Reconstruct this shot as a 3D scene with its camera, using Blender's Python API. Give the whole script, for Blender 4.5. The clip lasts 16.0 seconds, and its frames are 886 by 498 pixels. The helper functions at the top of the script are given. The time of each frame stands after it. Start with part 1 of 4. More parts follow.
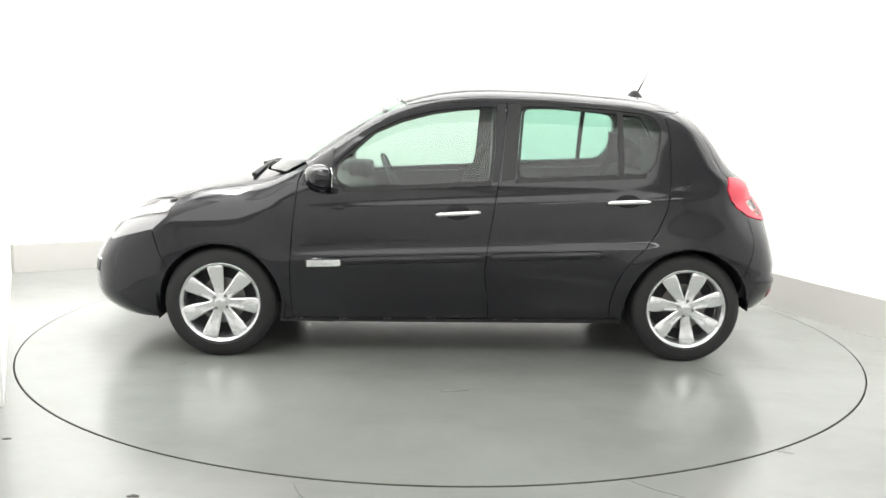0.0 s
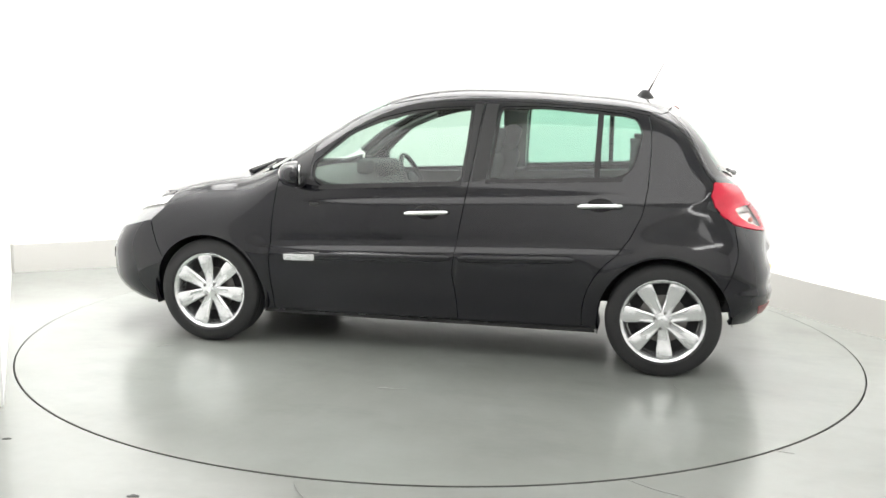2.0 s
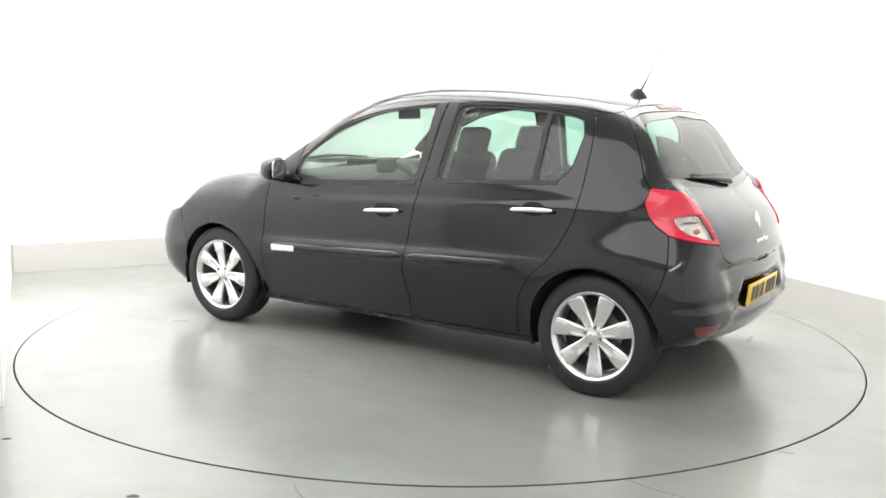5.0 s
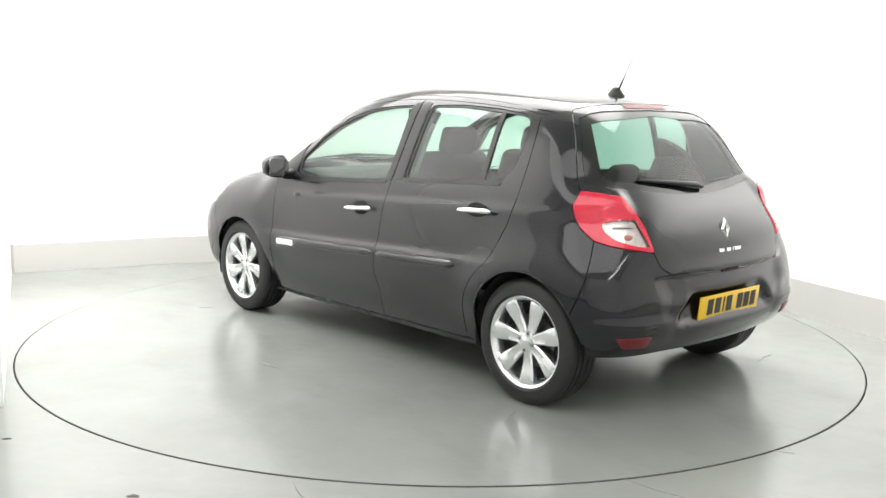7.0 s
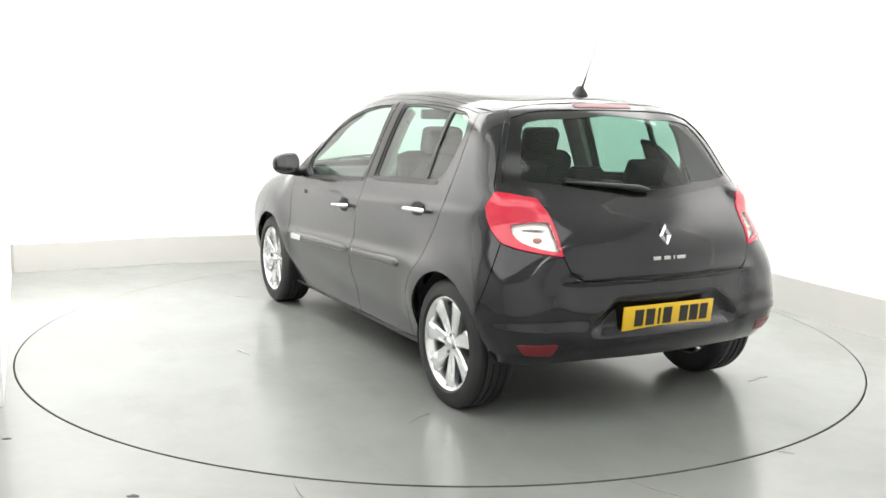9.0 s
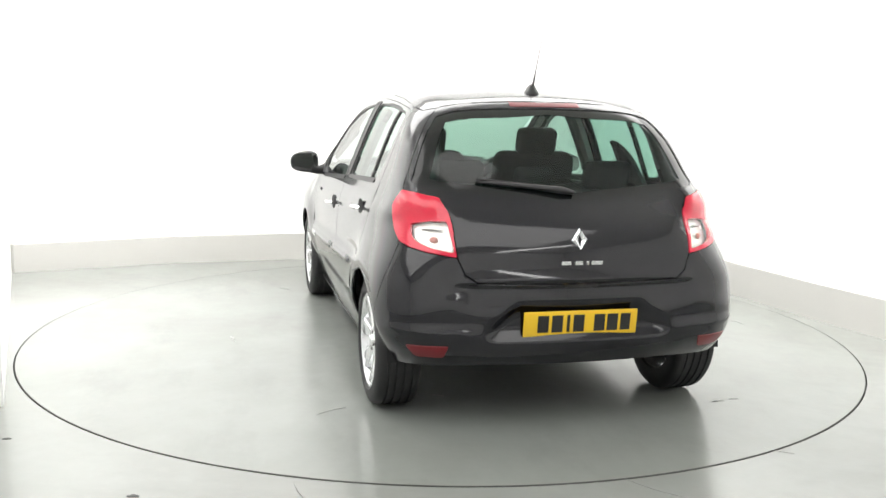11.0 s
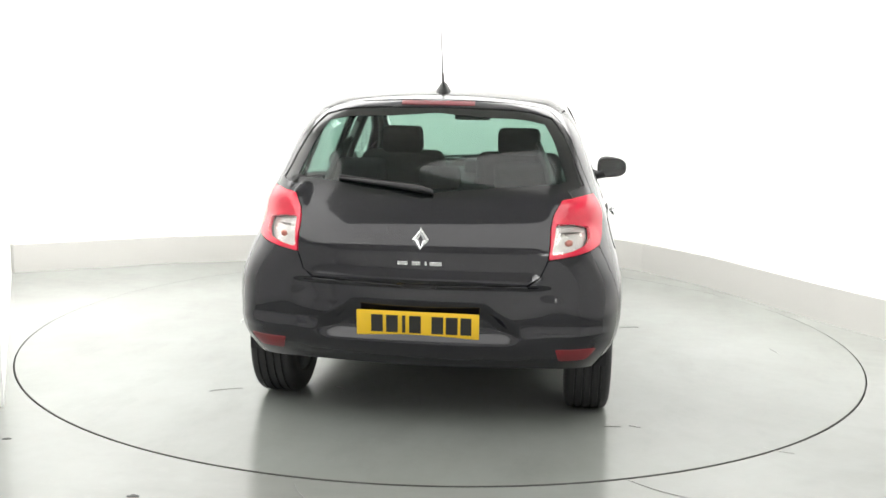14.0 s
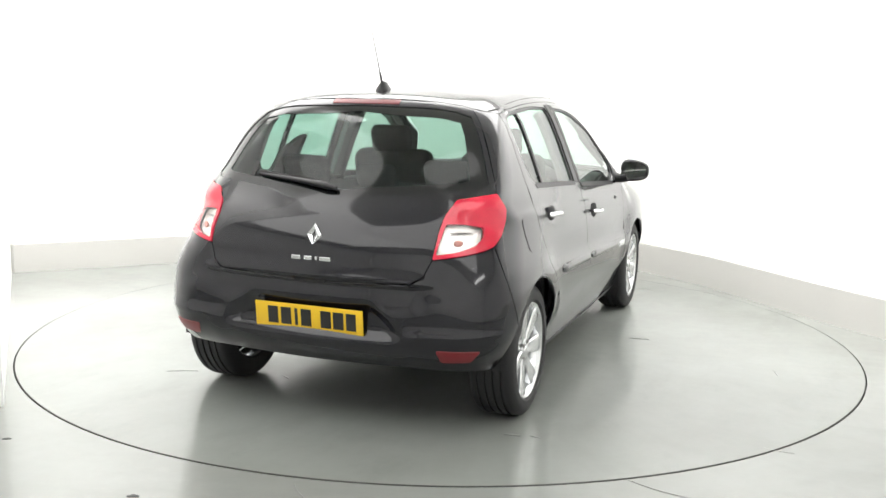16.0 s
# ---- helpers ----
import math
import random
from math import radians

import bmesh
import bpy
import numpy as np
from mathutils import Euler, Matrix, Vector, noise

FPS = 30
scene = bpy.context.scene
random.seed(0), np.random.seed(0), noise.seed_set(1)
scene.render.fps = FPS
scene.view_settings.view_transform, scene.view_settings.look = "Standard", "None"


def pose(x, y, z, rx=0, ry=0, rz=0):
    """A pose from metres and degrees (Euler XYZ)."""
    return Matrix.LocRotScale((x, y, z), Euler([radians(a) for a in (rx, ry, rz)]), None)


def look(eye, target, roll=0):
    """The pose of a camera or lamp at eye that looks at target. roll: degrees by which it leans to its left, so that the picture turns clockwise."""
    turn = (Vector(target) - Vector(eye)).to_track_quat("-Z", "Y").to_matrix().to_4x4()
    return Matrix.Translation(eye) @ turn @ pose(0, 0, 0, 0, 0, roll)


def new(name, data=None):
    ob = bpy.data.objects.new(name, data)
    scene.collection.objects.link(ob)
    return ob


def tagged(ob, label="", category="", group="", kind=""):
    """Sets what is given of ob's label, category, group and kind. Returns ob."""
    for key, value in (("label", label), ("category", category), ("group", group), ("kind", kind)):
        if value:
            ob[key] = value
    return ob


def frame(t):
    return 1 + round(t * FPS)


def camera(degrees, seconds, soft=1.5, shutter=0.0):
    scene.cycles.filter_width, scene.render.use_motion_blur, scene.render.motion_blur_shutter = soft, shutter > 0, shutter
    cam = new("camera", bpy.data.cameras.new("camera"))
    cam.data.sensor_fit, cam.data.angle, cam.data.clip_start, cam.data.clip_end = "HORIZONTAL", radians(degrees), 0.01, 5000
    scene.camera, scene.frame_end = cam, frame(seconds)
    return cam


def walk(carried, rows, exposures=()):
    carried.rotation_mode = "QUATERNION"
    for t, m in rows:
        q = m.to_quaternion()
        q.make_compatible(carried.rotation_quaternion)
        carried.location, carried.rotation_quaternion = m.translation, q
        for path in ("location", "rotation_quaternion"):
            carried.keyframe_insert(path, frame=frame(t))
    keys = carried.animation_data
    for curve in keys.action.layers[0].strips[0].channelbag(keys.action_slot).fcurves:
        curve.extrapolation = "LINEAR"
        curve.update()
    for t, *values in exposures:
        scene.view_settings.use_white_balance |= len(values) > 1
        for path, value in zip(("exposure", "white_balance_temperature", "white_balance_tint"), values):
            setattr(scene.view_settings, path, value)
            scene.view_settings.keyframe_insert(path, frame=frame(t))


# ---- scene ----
CAR_OFF = (-1.341, -0.131)


def heading(t):
    """Degrees to which the car faces at t seconds: a nearly even turn."""
    return 181.55 - 7.142 * t + 0.0204 * t * t - 0.00089 * t ** 3


cam = camera(50.306, 16.0, soft=1.5)
EYE = look((0.0, -5.785, 1.4184), (0.00185, 0.1425, 0.4884), 1.17)
walk(cam, [(0.0, EYE), (16.0, EYE)])
scene.view_settings.exposure = 0.0

# ---- world and lamps ----
world = bpy.data.worlds.new("world")
scene.world = world
world.use_nodes = True
world.node_tree.nodes["Background"].inputs[0].default_value = (0.9, 0.95, 1.0, 1)
world.node_tree.nodes["Background"].inputs[1].default_value = 0.05


def fill_light(name, m, sx, sy, watts, colour=(1.0, 0.99, 0.975)):
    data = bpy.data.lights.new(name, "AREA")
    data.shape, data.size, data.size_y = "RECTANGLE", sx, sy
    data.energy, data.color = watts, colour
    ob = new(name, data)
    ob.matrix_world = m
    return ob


# Assumed overhead light, never in view: placed and sized to brighten walls and floor.
fill_light("ceiling_lamp_rear", look((0.2, 0.9, 3.45), (0.2, 1.1, 0)), 6.0, 2.0, 228)
fill_light("ceiling_lamp_front", look((0.2, -3.9, 3.45), (0.2, -3.9, 0)), 4.2, 2.8, 84)
# Unseen, added so that the tailgate and the floor's left side look brighter.
fill_light("ceiling_lamp_west", look((-2.6, -3.1, 3.45), (-2.6, -3.1, 0)), 2.1, 4.4, 78)
# Unseen fill lights, added to brighten the walls that the car paint mirrors.
fill_light("wall_lamp_front", look((0.0, -6.0, 3.4), (0.0, -7.4, 1.3)), 7.0, 0.5, 70)
fill_light("wall_lamp_east", look((3.0, -4.6, 3.4), (4.4, -4.6, 1.3), 0), 0.5, 4.5, 75)
fill_light("wall_lamp_panel", look((-2.04, 0.25, 3.44), (-2.75, -0.05, 1.0)), 3.2, 0.3, 60).data.spread = radians(90)
fill_light("wall_lamp_side", look((2.15, -0.45, 3.44), (2.92, -0.12, 1.4)), 3.2, 0.3, 62).data.spread = radians(90)


# ---- materials ----
def mat(name):
    m = bpy.data.materials.new(name)
    m.use_nodes = True
    nt = m.node_tree
    return m, nt, nt.nodes["Principled BSDF"]


def node(nt, kind, **vals):
    n = nt.nodes.new(kind)
    for k, v in vals.items():
        n.inputs[k].default_value = v
    return n


def surface(name, colour, rough, metal=0.0, coat=0.0, grain=0.0, scale=40.0, blotch=0.0, blotch_scale=2.0, bump=0.0, coat_rough=0.03, spec=0.5):
    """A Principled surface with fine grain and broad blotches in object space."""
    m, nt, p = mat(name)
    p.inputs["Metallic"].default_value = metal
    p.inputs["Coat Weight"].default_value = coat
    p.inputs["Coat Roughness"].default_value = coat_rough
    p.inputs["Specular IOR Level"].default_value = spec
    tex = nt.nodes.new("ShaderNodeTexCoord")
    fine = node(nt, "ShaderNodeTexNoise", Scale=scale, Detail=4.0)
    broad = node(nt, "ShaderNodeTexNoise", Scale=blotch_scale, Detail=5.0)
    nt.links.new(tex.outputs["Object"], fine.inputs["Vector"])
    nt.links.new(tex.outputs["Object"], broad.inputs["Vector"])
    add = nt.nodes.new("ShaderNodeMath")
    add.operation = "MULTIPLY_ADD"
    nt.links.new(fine.outputs["Fac"], add.inputs[0])
    add.inputs[1].default_value = grain
    add.inputs[2].default_value = 1.0 - grain / 2
    mul = nt.nodes.new("ShaderNodeMath")
    mul.operation = "MULTIPLY_ADD"
    nt.links.new(broad.outputs["Fac"], mul.inputs[0])
    mul.inputs[1].default_value = blotch
    nt.links.new(add.outputs[0], mul.inputs[2])
    sub = nt.nodes.new("ShaderNodeMath")
    sub.operation = "SUBTRACT"
    nt.links.new(mul.outputs[0], sub.inputs[0])
    sub.inputs[1].default_value = blotch / 2
    mix = nt.nodes.new("ShaderNodeVectorMath")
    mix.operation = "SCALE"
    mix.inputs[0].default_value = colour
    nt.links.new(sub.outputs[0], mix.inputs["Scale"])
    nt.links.new(mix.outputs[0], p.inputs["Base Color"])
    rr = nt.nodes.new("ShaderNodeMath")
    rr.operation = "MULTIPLY"
    nt.links.new(sub.outputs[0], rr.inputs[0])
    rr.inputs[1].default_value = rough
    nt.links.new(rr.outputs[0], p.inputs["Roughness"])
    if bump:
        b = node(nt, "ShaderNodeBump", Strength=bump, Distance=0.002)
        nt.links.new(fine.outputs["Fac"], b.inputs["Height"])
        nt.links.new(b.outputs[0], p.inputs["Normal"])
    return m


def glass(name, tint, gloss=1.0):
    """A thin tinted pane: clear tint with a Fresnel gloss."""
    m = bpy.data.materials.new(name)
    m.use_nodes = True
    nt = m.node_tree
    nt.nodes.clear()
    out = nt.nodes.new("ShaderNodeOutputMaterial")
    mix = nt.nodes.new("ShaderNodeMixShader")
    tr = node(nt, "ShaderNodeBsdfTransparent", Color=(*tint, 1))
    gl = node(nt, "ShaderNodeBsdfGlossy", Color=(gloss, gloss, gloss, 1), Roughness=0.02)
    face = node(nt, "ShaderNodeLayerWeight", Blend=0.5)
    power = nt.nodes.new("ShaderNodeMath")
    power.operation = "POWER"
    power.inputs[1].default_value = 5.0
    nt.links.new(face.outputs["Facing"], power.inputs[0])
    fr = nt.nodes.new("ShaderNodeMath")
    fr.operation = "MULTIPLY_ADD"
    fr.inputs[1].default_value, fr.inputs[2].default_value = 0.9, 0.05
    nt.links.new(power.outputs[0], fr.inputs[0])
    nt.links.new(fr.outputs[0], mix.inputs[0])
    nt.links.new(tr.outputs[0], mix.inputs[1])
    nt.links.new(gl.outputs[0], mix.inputs[2])
    nt.links.new(mix.outputs[0], out.inputs[0])
    return m


WALL = surface("white_wall_paint", (0.88, 0.878, 0.868), 0.7, grain=0.02, blotch=0.04, blotch_scale=0.8)
PLINTH = surface("plinth_paint", (0.535, 0.527, 0.503), 0.6, grain=0.03, blotch=0.10, blotch_scale=1.5, bump=0.1)
CEIL = surface("ceiling_paint", (0.8, 0.8, 0.78), 0.8, grain=0.02, blotch=0.05)
GAP = surface("gap_dark", (0.045, 0.046, 0.042), 0.7, grain=0.2)
RUST = surface("scuff_dark", (0.03, 0.03, 0.028), 0.8, grain=0.4)
SCUFF = surface("scuff_grey", (0.19, 0.195, 0.185), 0.85, grain=0.5, scale=60)
PAINT = surface("black_car_paint", (0.0030, 0.0030, 0.0062), 0.35, coat=1.0, grain=0.15, scale=900, blotch=0.1, coat_rough=0.07, spec=0.10)
TRIM = surface("black_plastic", (0.014, 0.014, 0.015), 0.42, grain=0.15, scale=300, bump=0.05)
UNDER = surface("underbody_black", (0.010, 0.010, 0.011), 0.8, grain=0.3)
RUBBER = surface("tyre_rubber", (0.013, 0.013, 0.014), 0.62, grain=0.25, scale=120, blotch=0.2, blotch_scale=12, bump=0.1)
ALLOY = surface("silver_alloy", (0.74, 0.75, 0.76), 0.22, metal=0.90, grain=0.06, scale=200, blotch=0.06, blotch_scale=10)
DISC = surface("brake_steel", (0.17, 0.165, 0.16), 0.38, metal=1.0, grain=0.2, scale=80)
CHROME = surface("chrome", (0.86, 0.87, 0.88), 0.10, metal=1.0, grain=0.03)
SATIN = surface("satin_chrome", (0.80, 0.81, 0.82), 0.26, metal=0.9, grain=0.03)
RED = surface("red_lens", (0.60, 0.009, 0.040), 0.18, coat=0.5, grain=0.16, scale=120, blotch=0.5, blotch_scale=11, bump=0.25)
DARKRED = surface("dark_red_lens", (0.15, 0.003, 0.008), 0.38, coat=0.15, grain=0.1, scale=160)
AMBER = surface("amber_bulb", (0.50, 0.20, 0.16), 0.25, grain=0.1)
PLATE = surface("plate_yellow", (0.76, 0.48, 0.011), 0.4, coat=0.4, grain=0.03, blotch=0.06, blotch_scale=8)
INK = surface("plate_black", (0.015, 0.015, 0.015), 0.5, grain=0.05)
FABRIC = surface("seat_fabric", (0.022, 0.022, 0.024), 0.9, grain=0.3, scale=90, blotch=0.2, blotch_scale=6, spec=0.2)
DASH = surface("dash_plastic", (0.028, 0.028, 0.03), 0.6, grain=0.2, scale=400, bump=0.1)
LINING = surface("headlining", (0.42, 0.42, 0.40), 0.9, grain=0.1, scale=300)
PILLAR = surface("pillar_trim", (0.20, 0.20, 0.195), 0.7, grain=0.1, scale=300)
GLASS_F = glass("green_glass", (0.66, 0.79, 0.72))
GLASS_R = glass("deep_green_glass", (0.53, 0.74, 0.65))
GLASS_T = glass("rear_glass", (0.37, 0.52, 0.47), 0.75)
LENS = glass("clear_lens", (0.95, 0.95, 0.94))
BOWL = surface("lamp_reflector", (0.72, 0.71, 0.69), 0.25, metal=0.5, grain=0.3, scale=90, blotch=0.7, blotch_scale=38)
LAMPBACK = surface("headlamp_back", (0.30, 0.30, 0.31), 0.3, metal=0.6, grain=0.2, scale=60)
FRIT = surface("black_glass_border", (0.004, 0.005, 0.005), 0.12, grain=0.1, scale=300)
MIRROR = surface("mirror_glass", (0.9, 0.9, 0.9), 0.02, metal=1.0)


def floor_material(name, base):
    """Glossy grey-green floor paint with soft stains, scuffs and uneven sheen."""
    m, nt, p = mat(name)
    p.inputs["Specular IOR Level"].default_value = 0.75
    tex = nt.nodes.new("ShaderNodeTexCoord")
    broad = node(nt, "ShaderNodeTexNoise", Scale=0.9, Detail=6.0, Roughness=0.6)
    fine = node(nt, "ShaderNodeTexNoise", Scale=14.0, Detail=6.0, Roughness=0.7)
    for n in (broad, fine):
        nt.links.new(tex.outputs["Object"], n.inputs["Vector"])
    ramp = nt.nodes.new("ShaderNodeValToRGB")
    ramp.color_ramp.elements[0].position, ramp.color_ramp.elements[1].position = 0.3, 0.7
    ramp.color_ramp.elements[0].color = (*[c * f for c, f in zip(base, (0.86, 0.85, 0.83))], 1)
    ramp.color_ramp.elements[1].color = (*[c * 1.06 for c in base], 1)
    nt.links.new(broad.outputs["Fac"], ramp.inputs[0])
    # worn streaks, and a fine mottle
    stretch = nt.nodes.new("ShaderNodeMapping")
    stretch.inputs["Rotation"].default_value = (0, 0, 0.6)
    stretch.inputs["Scale"].default_value = (0.8, 1.7, 1.0)
    nt.links.new(tex.outputs["Object"], stretch.inputs["Vector"])
    streak = node(nt, "ShaderNodeTexNoise", Scale=1.6, Detail=7.0, Roughness=0.65)
    nt.links.new(stretch.outputs[0], streak.inputs["Vector"])
    worn = nt.nodes.new("ShaderNodeMapRange")
    worn.inputs[1].default_value, worn.inputs[2].default_value = 0.52, 0.75
    worn.inputs[3].default_value, worn.inputs[4].default_value = 1.0, 0.89
    nt.links.new(streak.outputs["Fac"], worn.inputs[0])
    mottle = nt.nodes.new("ShaderNodeMapRange")
    mottle.inputs[1].default_value, mottle.inputs[2].default_value = 0.3, 0.7
    mottle.inputs[3].default_value, mottle.inputs[4].default_value = 0.985, 1.015
    nt.links.new(fine.outputs["Fac"], mottle.inputs[0])
    both = nt.nodes.new("ShaderNodeMath")
    both.operation = "MULTIPLY"
    nt.links.new(worn.outputs[0], both.inputs[0])
    nt.links.new(mottle.outputs[0], both.inputs[1])
    tone = nt.nodes.new("ShaderNodeVectorMath")
    tone.operation = "SCALE"
    nt.links.new(ramp.outputs[0], tone.inputs[0])
    nt.links.new(both.outputs[0], tone.inputs["Scale"])
    nt.links.new(tone.outputs[0], p.inputs["Base Color"])
    rr = nt.nodes.new("ShaderNodeMapRange")
    rr.inputs[1].default_value, rr.inputs[2].default_value = 0.3, 0.7
    rr.inputs[3].default_value, rr.inputs[4].default_value = 0.18, 0.23
    nt.links.new(fine.outputs["Fac"], rr.inputs[0])
    nt.links.new(rr.outputs[0], p.inputs["Roughness"])
    b = node(nt, "ShaderNodeBump", Strength=0.06, Distance=0.003)
    nt.links.new(broad.outputs["Fac"], b.inputs["Height"])
    nt.links.new(b.outputs[0], p.inputs["Normal"])
    return m


FLOOR = floor_material("floor_paint", (0.245, 0.258, 0.243))
TABLE = floor_material("turntable_paint", (0.238, 0.253, 0.237))


# ---- mesh helpers ----
def mesh_object(name, verts, faces, material, parent=None, label="", smooth=True, normals=None):
    me = bpy.data.meshes.new(name)
    me.from_pydata([tuple(v) for v in verts], [], faces)
    me.materials.append(material)
    me.update()
    if smooth:
        for p in me.polygons:
            p.use_smooth = True
    if normals is not None:
        me.normals_split_custom_set_from_vertices([tuple(n) for n in normals])
    ob = new(name, me)
    if parent is not None:
        ob.parent = parent
    if label:
        ob["label"] = label
    return ob


def part(name, bm, material, parent=None, label="", smooth=0.0):
    """Links a bmesh as one mesh object. smooth: the angle in degrees below which edges are shaded round."""
    me = bpy.data.meshes.new(name)
    bmesh.ops.recalc_face_normals(bm, faces=bm.faces)
    if smooth:
        for f in bm.faces:
            f.smooth = True
        for e in bm.edges:
            e.smooth = e.calc_face_angle(0) < radians(smooth)
    bm.to_mesh(me)
    bm.free()
    me.materials.append(material)
    ob = new(name, me)
    if parent is not None:
        ob.parent = parent
    if label:
        ob["label"] = label
    return ob


def box(bm, x0, x1, y0, y1, z0, z1, bevel=0.0, seg=2, m=None):
    r = bmesh.ops.create_cube(bm, size=1.0)
    vs = r["verts"]
    for v in vs:
        v.co = Vector(((x0 + x1) / 2 + v.co.x * (x1 - x0), (y0 + y1) / 2 + v.co.y * (y1 - y0), (z0 + z1) / 2 + v.co.z * (z1 - z0)))
    if bevel:
        es = list({e for v in vs for e in v.link_edges})
        got = bmesh.ops.bevel(bm, geom=es, offset=bevel, segments=seg, affect="EDGES", profile=0.5)
        vs = list({v for v in vs if v.is_valid} | {v for v in got["verts"]})
    if m is not None:
        bmesh.ops.transform(bm, matrix=m, verts=vs)
    return vs


def lathe(bm, prof, n=48, axis="Y", closed=False):
    """Turns a profile of (radius, along) round an axis."""
    rings = []
    for i in range(n):
        a = 2 * math.pi * i / n
        ring = []
        for r, h in prof:
            c, s = r * math.cos(a), r * math.sin(a)
            ring.append(bm.verts.new((c, h, s) if axis == "Y" else (c, s, h)))
        rings.append(ring)
    k = len(prof)
    for i in range(n):
        a, b = rings[i], rings[(i + 1) % n]
        for j in range(k if closed else k - 1):
            bm.faces.new((a[j], a[(j + 1) % k], b[(j + 1) % k], b[j]))


def tube(bm, pts, radii, n=8, caps=True):
    """A round tube along points, with a radius at each."""
    pts = [Vector(p) for p in pts]
    rings = []
    for i, p in enumerate(pts):
        d = (pts[min(i + 1, len(pts) - 1)] - pts[max(i - 1, 0)]).normalized()
        u = d.orthogonal().normalized() if not rings else (ref - d * ref.dot(d)).normalized()
        ref = u
        w = d.cross(u)
        r = radii[i] if hasattr(radii, "__len__") else radii
        rings.append([bm.verts.new(p + r * (math.cos(2 * math.pi * k / n) * u + math.sin(2 * math.pi * k / n) * w)) for k in range(n)])
    for a, b in zip(rings, rings[1:]):
        for k in range(n):
            bm.faces.new((a[k], a[(k + 1) % n], b[(k + 1) % n], b[k]))
    if caps:
        bm.faces.new(rings[0])
        bm.faces.new(list(reversed(rings[-1])))


def prism(bm, outline, h0, h1, axis="Z"):
    """A flat outline pulled from h0 to h1 along an axis."""
    def at(a, b, h):
        return {"Z": (a, b, h), "Y": (a, h, b), "X": (h, a, b)}[axis]
    lo = [bm.verts.new(at(a, b, h0)) for a, b in outline]
    hi = [bm.verts.new(at(a, b, h1)) for a, b in outline]
    n = len(outline)
    bm.faces.new(lo)
    bm.faces.new(list(reversed(hi)))
    for i in range(n):
        bm.faces.new((lo[i], hi[i], hi[(i + 1) % n], lo[(i + 1) % n]))


# ---- the studio ----
RING = 2.452
CEILING = 3.5
FLOOR_Z = -0.002
ROOM = [(-3.405, 1.60), (-2.34, 2.17), (-1.37, 2.49), (-0.2, 2.72), (0.9, 2.74), (1.42, 2.58), (1.72, 2.25), (2.10, 1.59), (2.552, 0.44), (2.85, -0.20), (3.6, -1.9), (4.3, -3.4),
        (4.3, -7.4), (-4.3, -7.4), (-4.3, -1.75), (-1.965, -1.66)]


